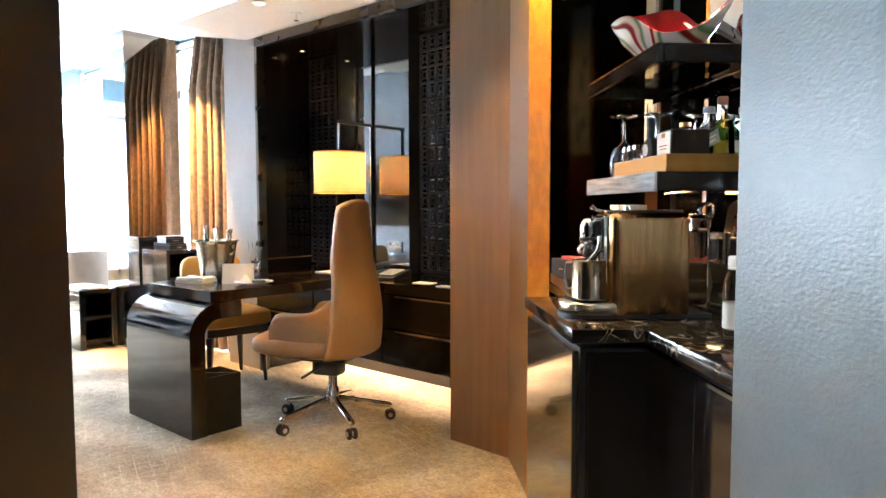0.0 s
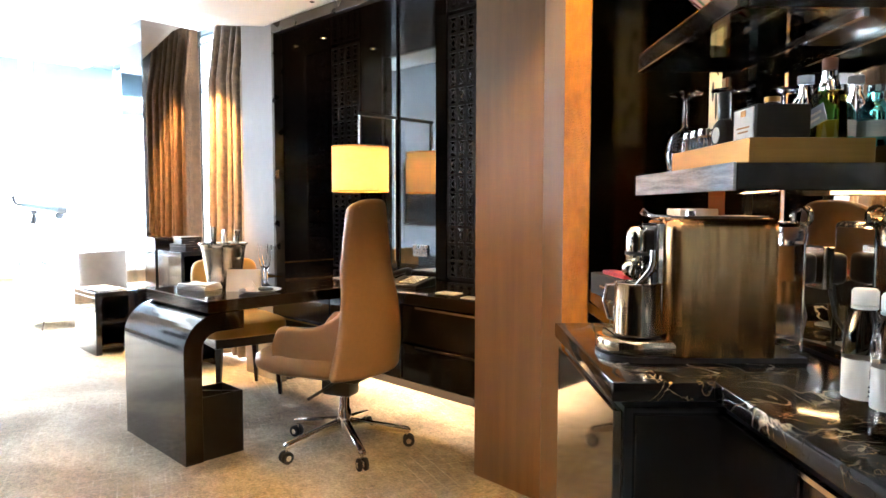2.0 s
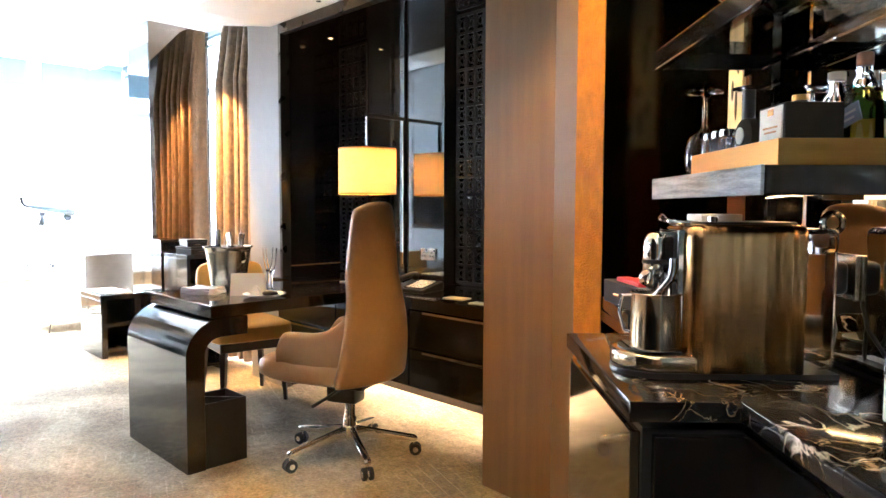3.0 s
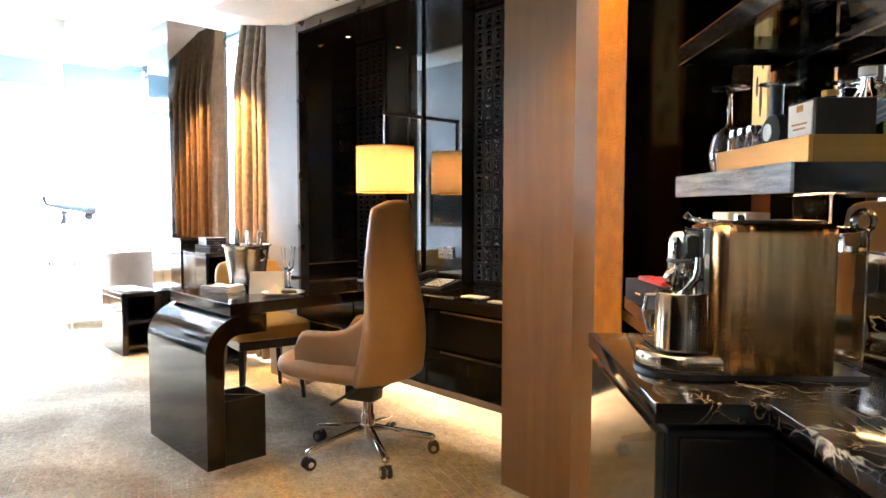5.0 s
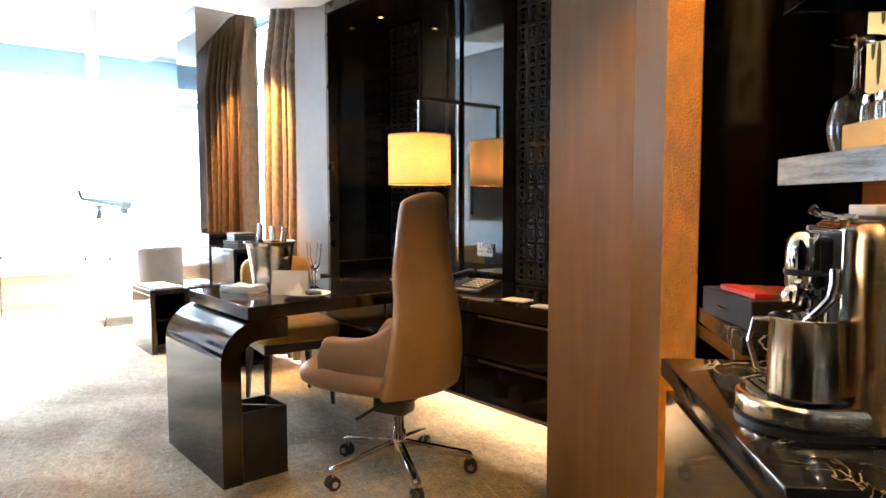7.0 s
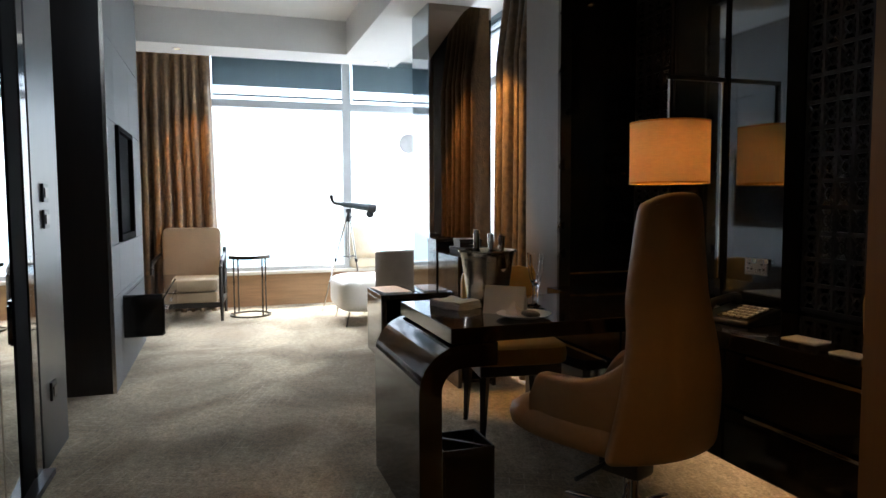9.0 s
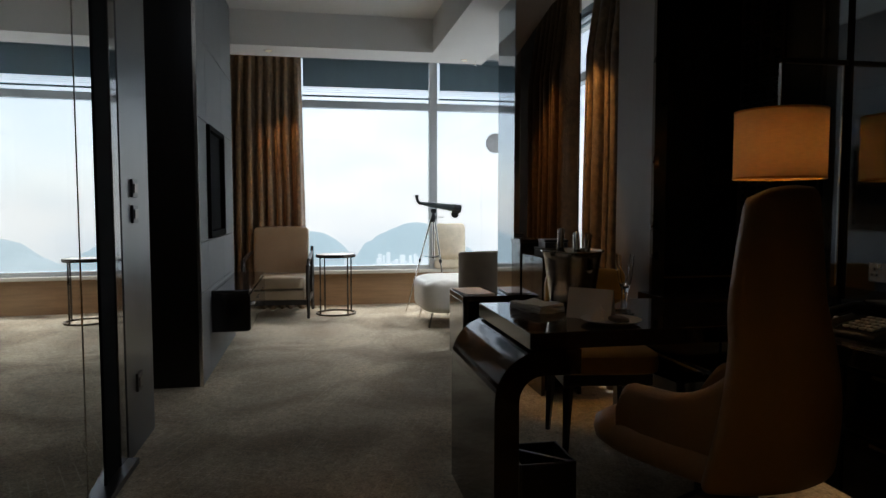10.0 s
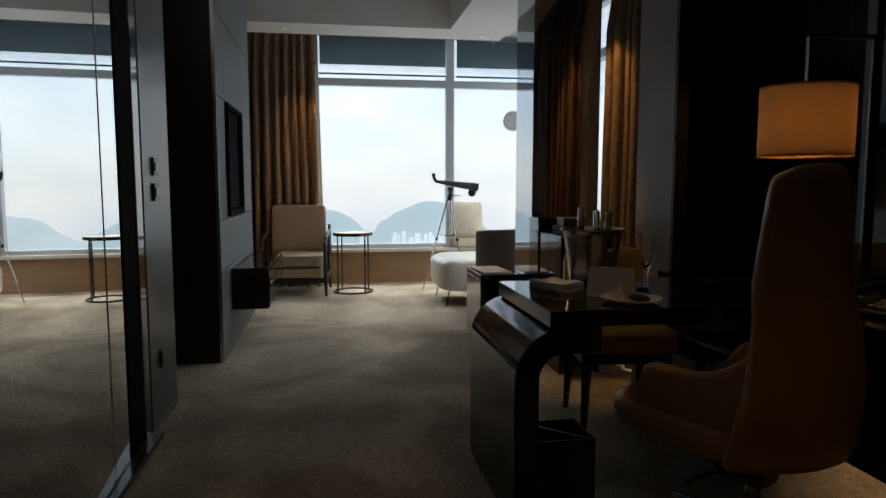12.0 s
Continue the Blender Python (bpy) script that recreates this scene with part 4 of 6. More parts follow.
def bar_cabinet():
    c = bar_thing("bar_cabinet", 0, 0, 0, "black lacquered bar cabinet with doors", "cabinet")
    part("body", bm_prism([(0.915, 1.525), (0.915, 2.075), (1.36, 2.075), (1.36, 1.0), (1.095, 1.0), (1.095, 1.525)], 0.0, 0.835), BLACK, c)
    d = part("door", bm_box((0.898, 1.535, 0.06), (0.915, 2.07, 0.825), 0.002), MIRROR_LACQUER, c, "glossy door reflecting the room")
    part("door", bm_box((0.93, 1.508, 0.06), (1.085, 1.525, 0.825), 0.002), LACQUER, c)
    for v in (1.26, 1.0):
        part("door", bm_box((1.078, v, 0.06), (1.095, v + 0.25, 0.825), 0.002), LACQUER, c)
    part("edge_strip", bm_box((1.070, 1.0, 0.827), (1.080, 1.503, 0.835)), CHROME, c)
    t = bar_thing("bar_counter", 0, 0, 0, "polished black marble worktop with white veins", "counter")
    part("slab", bm_prism([(0.887, 1.503), (0.89, 2.083), (1.063, 2.083), (1.063, 2.47), (1.36, 2.58), (1.36, 0.985), (1.066, 0.985), (1.066, 1.503)], 0.850, ZB, 0.003), MARBLE, t)
    part("ledge", bm_prism([(1.045, 2.10), (1.066, 2.465), (1.36, 2.57), (1.36, 2.10)], ZB + 0.002, ZB + 0.042, 0.003), MARBLE, t, "raised marble ledge")


def bar_shelves():
    s = bar_thing("bar_shelf", 0, 0, 0, "thick black stone shelf on the bar mirror", "shelf", group="bar shelves")
    part("slab", bm_box((1.094, 1.512, 1.214), (1.364, 2.068, 1.262), 0.003), LACQUER, s)
    part("front", bm_box((1.088, 1.512, 1.214), (1.094, 2.068, 1.262), 0.001), SLATE, s, "veined grey stone front edge")
    # emissive strip stands in for a warm reflection below the shelf
    part("glow_strip", bm_box((1.325, 1.53, 1.209), (1.345, 1.63, 1.214)), STRIP_GLOW, s, "small glowing strip for a warm reflection under the shelf")
    s2 = bar_thing("bar_shelf", 0, 0, 0, "smoked glass shelf in a glossy black rim", "shelf", group="bar shelves")
    part("rim", bm_box((1.088, 1.512, 1.520), (1.106, 2.068, 1.565), 0.003), LACQUER, s2, "black lacquered front rim")
    part("rim", bm_box((1.106, 1.512, 1.520), (1.364, 1.526, 1.565), 0.003), LACQUER, s2)
    part("rim", bm_box((1.106, 2.054, 1.520), (1.364, 2.068, 1.565), 0.003), LACQUER, s2)
    part("pane", bm_box((1.106, 1.526, 1.553), (1.364, 2.054, 1.564)), TINTED_GLASS, s2, "smoked glass shelf pane")
    part("edge_strip", bm_box((1.30, 1.512, 1.505), (1.31, 2.068, 1.520), 0.001), CHROME, s2)


def coffee_machine():
    """Own x to the back, front with the spout at -x; side faces along y."""
    m = bar_thing("coffee_machine", 0.90, 1.635, ZB, "brushed steel pod coffee machine with a steam wand", "coffee machine")
    part("drip_base", bm_prism([(0.40, 0.004), (0.40, 0.166)] + arc(0.093, 0.085, 0.083, 90, 270, 20), 0.0, 0.010), BLACK, m)
    part("tray", bm_prism([(0.16, 0.004), (0.16, 0.166)] + arc(0.091, 0.085, 0.081, 90, 270, 28), 0.010, 0.042, 0.008), JUG_STEEL, m)
    g = part("drip_grid", bm_prism([(0.124, 0.02), (0.124, 0.15)] + arc(0.089, 0.085, 0.065, 90, 270, 14), 0.0422, 0.045), BLACK, m)
    for k in range(6):
        part("grid_bar", bm_box((0.034 + k * 0.016, 0.025 if k > 1 else 0.045, 0.045), (0.039 + k * 0.016, 0.145 if k > 1 else 0.125, 0.048)), CHROME, g)
    # body shell, rounded round its front edges and along the top
    rows, r0 = [], 0.030
    shell = bmesh.new()
    for z, k in ((0.006, 0.004), (0.012, 0.0), (0.252, 0.0), (0.262, 0.0015), (0.270, 0.005), (0.275, 0.011), (0.278, 0.020)):
        q = r0 - k
        plan = arc(0.125 + r0, 0.166 - r0, q, 90, 180, 8) + arc(0.125 + r0, 0.002 + r0, q, 180, 270, 8) + arc(0.330, 0.002 + 0.008, max(0.001, 0.008 - k * 0.3), 270, 360, 3) + arc(0.330, 0.166 - 0.008, max(0.001, 0.008 - k * 0.3), 0, 90, 3)
        plan = [(x, min(max(y, 0.002 + k), 0.166 - k)) for x, y in plan]
        rows.append([shell.verts.new((x, y, z)) for x, y in plan])
    for lo, hi in zip(rows, rows[1:]):
        for a in range(len(lo)):
            shell.faces.new((lo[a], lo[(a + 1) % len(lo)], hi[(a + 1) % len(lo)], hi[a]))
    shell.faces.new(rows[0])
    shell.faces.new(rows[-1])
    bmesh.ops.recalc_face_normals(shell, faces=shell.faces[:])
    part("body", shell, BODY_STEEL, m)
    part("top_plate", bm_box((0.16, 0.022, 0.2785), (0.325, 0.146, 0.283), 0.002), BLACK, m)
    part("front_panel", bm_box((0.117, 0.036, 0.06), (0.126, 0.132, 0.262), 0.004), BLACK, m, "black recessed front")
    for y in (0.030, 0.132):
        part("front_trim", bm_box((0.114, y, 0.05), (0.128, y + 0.006, 0.268), 0.002), CHROME, m)
    part("front_trim", bm_box((0.114, 0.036, 0.262), (0.128, 0.132, 0.268), 0.002), CHROME, m)
    for y in (0.062, 0.108):
        part("guide_rod", bm_tube([(0.110, y, 0.045), (0.110, y, 0.19)], 0.005, 10), CHROME, m)
    part("cross_plate", bm_box((0.098, 0.04, 0.172), (0.122, 0.128, 0.178), 0.002), CHROME, m)
    part("brew_head", bm_lathe([(0, 0.185), (0.020, 0.185), (0.024, 0.190), (0.024, 0.235), (0.022, 0.25), (0.016, 0.259), (0.006, 0.263), (0, 0.2635)], 28, (0.092, 0.085, 0)), CHROME, m)
    part("head_collar", bm_lathe([(0.0245, 0.203), (0.0258, 0.205), (0.0258, 0.209), (0.0245, 0.211)], 28, (0.092, 0.085, 0)), BLACK, m)
    part("head_bridge", bm_box((0.10, 0.062, 0.205), (0.122, 0.108, 0.255), 0.006), BLACK, m)
    part("spout", bm_tube([(0.088, 0.085, 0.19), (0.087, 0.085, 0.172), (0.082, 0.08, 0.158)], 0.011, 14), CHROME, m)
    part("knob", bm_lathe([(0, -0.011), (0.012, -0.010), (0.016, -0.005), (0.016, 0.005), (0.012, 0.010), (0, 0.011)], 22), CHROME, m, m=pose(0.070, 0.062, 0.178, 90, 0, 20))
    part("steam_wand", bm_tube([(0.108, 0.034, 0.215), (0.106, 0.030, 0.195), (0.101, 0.028, 0.178), (0.090, 0.032, 0.163), (0.080, 0.040, 0.148), (0.076, 0.046, 0.130), (0.075, 0.050, 0.105)], 0.0072, 12), CHROME, m)
    part("lever", bm_tube([(0.155, 0.085, 0.279), (0.125, 0.085, 0.281), (0.108, 0.085, 0.285), (0.098, 0.085, 0.292)], 0.005, 10, radii=[0.006, 0.005, 0.005, 0.007]), CHROME, m)
    part("top_button", bm_lathe([(0, 0.283), (0.009, 0.283), (0.009, 0.292), (0, 0.293)], 18, (0.178, 0.035, 0)), CHROME, m)
    part("rear_ring", bm_tube([(0.392 + 0.018 * math.cos(a * math.pi / 8), 0.03, 0.282 + 0.018 * math.sin(a * math.pi / 8)) for a in range(17)], 0.006, 8), CHROME, m)
    part("tank_frame", bm_box((0.392, 0.02, 0.02), (0.399, 0.15, 0.262), 0.003), CHROME, m, "chrome strip at the tank's back")
    part("water_tank", bm_box((0.338, 0.012, 0.03), (0.395, 0.158, 0.262), 0.014, 4), TANK_GLASS, m, "clear water tank")
    part("tank_lid", bm_box((0.337, 0.008, 0.225), (0.398, 0.162, 0.272), 0.014, 4), CLEAR_GREY, m)
    b = bar_thing("pod_packet", 1.10, 1.72, ZB + 0.283, "small white card box lying on the coffee machine", "box", 5)
    part("body", bm_box((-0.04, -0.03, 0), (0.04, 0.03, 0.014), 0.002), PAPER, b)
    j = bar_thing("milk_jug", 0.985, 1.690, ZB + 0.048, "brushed steel milk jug under the spout", "jug")
    part("body", bm_lathe([(0, 0), (0.044, 0), (0.047, 0.003), (0.046, 0.05), (0.045, 0.099), (0.047, 0.103), (0.0455, 0.104), (0.043, 0.10), (0.043, 0.05), (0.043, 0.006), (0, 0.004)], 48), JUG_STEEL, j)
    part("handle", bm_tube([(-0.030, 0.028, 0.095), (-0.050, 0.046, 0.092), (-0.055, 0.050, 0.06), (-0.047, 0.042, 0.025), (-0.031, 0.030, 0.02)], 0.004, 8), CHROME, j)


def bar_small():
    # capsule drawer box on the raised ledge
    b = bar_thing("capsule_box", 1.135, 2.26, ZB + 0.042, "dark grey drawer box with red capsule sleeves", "box", 6)
    part("tray", bm_box((-0.075, -0.12, 0), (0.10, 0.12, 0.062), 0.003), SLATE_BOX, b)
    part("pull", bm_tube([(-0.079, -0.02, 0.03), (-0.079, 0.02, 0.03)], 0.005, 8), CHROME, b)
    for k in range(3):
        part("capsule_sleeve", bm_box((-0.06 + k * 0.05, -0.10, 0.0625), (-0.02 + k * 0.05, 0.06, 0.074 - 0.003 * k), 0.002), (RED, BRASS, RED)[k], b, ("red card sleeve", "gold card sleeve", "red card sleeve")[k])
    for u, v in ((1.30, 2.20), (1.27, 2.13)):
        g = bar_thing("tumbler", u, v, ZB + 0.042, "upturned glass tumbler with a gold rim", "glass", group="tumblers")
        part("bowl", bm_lathe([(0.036, 0.0), (0.030, 0.085), (0.0, 0.086), (0.0, 0.080), (0.027, 0.079), (0.033, 0.0), (0.036, 0.0)], 24), GLASSWARE, g)
        part("rim", bm_lathe([(0.0365, 0.0), (0.0362, 0.006), (0.0355, 0.006), (0.0355, 0)], 24), BRASS, g)
    # items on the counter behind the machine
    c = bar_thing("coffee_cup", 1.15, 1.985, ZB, "steel espresso cup on a dark saucer", "cup")
    part("saucer", bm_lathe([(0, 0), (0.04, 0), (0.062, 0.008), (0.062, 0.011), (0.04, 0.004), (0, 0.004)], 28), BLACK, c)
    part("cup", bm_lathe([(0, 0.005), (0.028, 0.005), (0.034, 0.02), (0.036, 0.062), (0.034, 0.062), (0.031, 0.02), (0, 0.01)], 28), STEEL, c)
    for u, v, turn in ((1.172, 1.280, -55), (1.176, 1.224, -40)):
        w = bar_thing("water_bottle", u, v, ZB, "small clear water bottle with a white label and cap", "bottle", turn, "water bottles")
        part("body", bm_lathe([(0, 0), (0.022, 0), (0.0255, 0.006), (0.0255, 0.030), (0.0245, 0.034), (0.0245, 0.095), (0.0255, 0.10), (0.0255, 0.125), (0.021, 0.148), (0.014, 0.160), (0.0125, 0.168), (0, 0.168)], 32), PINK_GLASS, w)
        label = part("label", bm_lathe([(0.0250, 0.040), (0.0252, 0.042), (0.0252, 0.092), (0.0250, 0.094)], 32), PAPER, w, "white paper label")
        part("cap", bm_lathe([(0, 0.168), (0.016, 0.168), (0.0165, 0.170), (0.0165, 0.186), (0.014, 0.190), (0, 0.190)], 24), WHITE, w, "white screw cap")
        part("neck_ring", bm_lathe([(0.0135, 0.162), (0.0165, 0.163), (0.0165, 0.166), (0.0135, 0.167)], 24), WHITE, w)
        part("text_bar", bm_box((-0.0262, 0.003, 0.074), (-0.0246, 0.007, 0.086)), BLACK, label)
        for k in range(3):
            part("text_bar", bm_box((-0.0262, -0.007, 0.064 - k * 0.006), (-0.0240, 0.008 - 0.003 * k, 0.0655 - k * 0.006)), BLACK, label)
    p = bar_thing("power_socket", 1.364, 1.735, 1.063, "steel power socket with a black plug on the mirror", "socket")
    part("plate", bm_box((-0.010, -0.043, -0.043), (0, 0.043, 0.043), 0.003), STEEL, p)
    part("plug", bm_box((-0.050, -0.028, -0.034), (-0.010, 0.028, 0.030), 0.013, 3), BLACK, p)
    part("cable", bm_tube([(-0.035, 0, -0.03), (-0.04, 0.0, -0.09), (-0.05, 0.02, -0.15), (-0.07, 0.05, -0.178), (-0.06, 0.10, -0.180), (-0.05, 0.14, -0.178)], 0.004, 8), BLACK, p)
    part("cable", bm_tube([(-0.03, 0.01, -0.03), (-0.03, -0.02, -0.10), (-0.06, -0.05, -0.165), (-0.11, -0.06, -0.181), (-0.13, 0.0, -0.181), (-0.09, 0.08, -0.181), (-0.05, 0.12, -0.178)], 0.004, 8), BLACK, p)
    a = bar_thing("ink_picture", 1.424, 2.38, 1.40, "narrow cream panel with a dark brush drawing", "picture")
    part("panel", bm_box((-0.012, -0.045, 0), (0, 0.045, 0.62), 0.002), PAPER, a)
    for k, (y, z, h) in enumerate(((-0.01, 0.04, 0.10), (0.015, 0.10, 0.06), (-0.02, 0.17, 0.05), (0.005, 0.24, 0.12), (0.02, 0.36, 0.05))):
        part("brush_stroke", bm_blob(0.0008, 0.009, h / 2, 2, 12, 6, (-0.0125, y, z + h / 2)), BLACK, a)


def wine_glass(u, v, z, k):
    """An upturned stemmed glass, k times 19 cm high."""
    g = bar_thing("wine_glass", u, v, z, "clear wine glass turned upside down on the shelf", "glass", group="wine glasses")
    prof = [(0.033, 0.0), (0.041, 0.03), (0.043, 0.055), (0.034, 0.088), (0.010, 0.106), (0.0055, 0.116), (0.0045, 0.15), (0.005, 0.175), (0.012, 0.182), (0.039, 0.187), (0.039, 0.190), (0.0, 0.191)]
    inner = [(0.0, 0.101), (0.009, 0.1), (0.0325, 0.0865), (0.0415, 0.055), (0.0395, 0.03), (0.0316, 0.0)]
    part("bowl", bm_lathe([(r * k, h * k) for r, h in inner + prof], 32), GLASS, g)
    part("rim", bm_lathe([(0.0332 * k, 0), (0.0332 * k, 0.0015), (0.032 * k, 0.0015), (0.032 * k, 0), (0.0332 * k, 0)], 28), GLASSWARE, g)


def spirit_bottle(u, v, z, mat, h, label, cap):
    b = bar_thing("spirit_bottle", u, v, z, label, "bottle", 20, "shelf bottles")
    r = 0.030
    part("body", bm_lathe([(0, 0), (r * 0.95, 0), (r, 0.004), (r, h * 0.55), (r * 0.8, h * 0.66), (0.013, h * 0.76), (0.012, h * 0.9), (0, h * 0.9)], 28), mat, b)
    part("cap", bm_lathe([(0, h * 0.9), (0.015, h * 0.9), (0.015, h), (0, h)], 20), cap, b)
    part("label", bm_lathe([(r + 0.0006, h * 0.16), (r + 0.0006, h * 0.42)], 28), PAPER, b)


def square_bottle():
    """Square-shouldered whisky bottle with a slanting label."""
    b = bar_thing("spirit_bottle", 1.288, 1.583, 1.296, "square bottle of golden spirit with a cork stopper", "bottle", 14, "shelf bottles")
    s, h = 0.025, 0.098
    body = bm_box((-s, -s, 0), (s, s, h), 0.009, 3)
    for v in body.verts:
        if v.co.z > h - 0.012:
            v.co.x *= 0.88
            v.co.y *= 0.88
    part("body", body, YELLOW_GLASS, b)
    part("neck", bm_lathe([(0.021, h - 0.002), (0.017, h + 0.012), (0.013, h + 0.02), (0.012, h + 0.036), (0, h + 0.036)], 24), GLASSWARE, b, "clear glass neck")
    part("stopper", bm_lathe([(0, h + 0.036), (0.0125, h + 0.036), (0.013, h + 0.054), (0.011, h + 0.057), (0, h + 0.057)], 20), CORK, b, "brown cork stopper")
    tag = part("label", bm_box((-0.021, -0.0012, -0.016), (0.021, 0, 0.016)), LABEL_BLUE, b, "slanting blue-grey label", m=pose(-s - 0.0006, 0, 0.052, 0, 0, -90) @ pose(0, 0, 0, 0, -18))
    for k in range(2):
        part("text_bar", bm_box((-0.015, -0.002, 0.002 - k * 0.010), (0.013 - k * 0.006, -0.0012, 0.006 - k * 0.010)), PAPER, tag)


def shelf_things():
    t = bar_thing("brass_tray", 0, 0, 1.262, "satin brass box tray on the bar shelf", "tray")
    part("front", bm_box((1.125, 1.535, 0), (1.133, 1.915, 0.044), 0.001), BRASS, t)
    part("side", bm_box((1.133, 1.535, 0), (1.345, 1.543, 0.044), 0.001), BRASS, t)
    part("side", bm_box((1.133, 1.907, 0), (1.345, 1.915, 0.044), 0.001), BRASS, t)
    part("base", bm_box((1.133, 1.543, 0), (1.345, 1.907, 0.034)), BRASS, t)
    z = 1.296
    wine_glass(1.178, 1.985, 1.262, 1.02)
    wine_glass(1.275, 1.965, 1.262, 1.05)
    wine_glass(1.315, 1.79, z, 0.72)
    for k in range(3):
        j = bar_thing("spice_jar", 1.155, 1.885 - k * 0.042, z, "tiny glass jar with a steel lid", "jar", group="small jars")
        part("jar", bm_lathe([(0, 0), (0.017, 0), (0.018, 0.004), (0.018, 0.034), (0.013, 0.04), (0, 0.04)], 20), GLASSWARE, j)
        part("lid", bm_lathe([(0, 0.04), (0.015, 0.04), (0.016, 0.044), (0.015, 0.054), (0, 0.057)], 20), CHROME, j)
    f = bar_thing("round_flask", 1.165, 1.735, z, "round grey liqueur flask with a pale seal", "bottle")
    fl = bm_lathe([(0, -0.014), (0.026, -0.014), (0.034, -0.008), (0.034, 0.008), (0.026, 0.014), (0, 0.014)], 28)
    part("body", fl, SLATE_BOX, f, m=pose(0, 0, 0.034, 0, 90, 0))
    part("seal", bm_lathe([(0, 0), (0.016, 0), (0.016, 0.002), (0, 0.002)], 24), PAPER, f, m=pose(-0.0145, 0, 0.034, 0, -90, 0))
    part("cap", bm_lathe([(0, 0.066), (0.012, 0.066), (0.012, 0.12), (0, 0.12)], 18), BLACK, f)
    b = bar_thing("tea_box", 1.155, 1.575, z, "dark box with a cream label on the brass tray", "box")
    part("body", bm_box((0, 0, 0), (0.098, 0.094, 0.074), 0.002), SLATE_BOX, b)
    part("label", bm_box((-0.002, 0.008, 0.004), (0, 0.086, 0.070)), PAPER, b, "cream card label")
    for k, (w, zz) in enumerate(((0.02, 0.056), (0.05, 0.034), (0.04, 0.026))):
        part("text_bar", bm_box((-0.003, 0.047 - w / 2, zz), (-0.002, 0.047 + w / 2, zz + 0.003 + (0.008 if k == 0 else 0))), BRASS, b)
    square_bottle()
    spirit_bottle(1.315, 1.71, z, CLEAR_BOTTLE, 0.148, "clear bottle with a grey cap", WHITE)
    spirit_bottle(1.245, 1.70, z, DARK_GLASS, 0.105, "short dark bottle with a gold cap", BRASS)
    spirit_bottle(1.330, 1.625, z, GREEN_GLASS, 0.115, "teal bottle with a metal cap", CHROME)
    # blown glass bowl on the upper shelf
    w = bar_thing("glass_bowl", 1.205, 1.75, 1.566, "hand-blown wavy glass bowl, cream with red and green stripes", "bowl", -45)

    def near(t, c, width):
        d = (t - c + math.pi) % (2 * math.pi) - math.pi
        return math.exp(-(d / width) ** 2)

    def rim(t):
        return 0.115 + 0.05 * near(t, 2.1, 0.8) - 0.07 * near(t, -1.0, 0.75) + 0.035 * near(t, 0.0, 0.30) - 0.03 * near(t, 0.75, 0.4) + 0.006 * math.sin(5 * t)

    def bowl(a, b, inset=0.0):
        t = a * 2 * math.pi
        r = 0.028 + (0.075 + 0.04 * abs(math.cos(t)) ** 2 + 0.03 * near(t, 0.0, 0.3)) * math.sin(b * 1.35) ** 0.9
        curl = 0.012 * max(0, b - 0.8) / 0.2
        return ((r + curl - inset) * math.cos(t), (r + curl - inset) * 0.85 * math.sin(t), 0.006 + inset + (rim(t) - inset * 0.6) * b ** 1.5)
    for name, inset, mat, lb in (("bowl", 0.0, SWIRL_GLASS, "cream glass with red and green stripes"), ("lining", 0.0045, RED_LINING, "deep red glass lining")):
        bb = bm_grid(72, 16, lambda a, b, inset=inset: bowl(a, b, inset), wrap=True)
        bmesh.ops.contextual_create(bb, geom=[e for e in bb.edges if e.is_boundary and max(v.co.z for v in e.verts) < 0.02])
        bmesh.ops.solidify(bb, geom=bb.faces[:], thickness=0.002)
        part(name, bb, mat, w, lb)


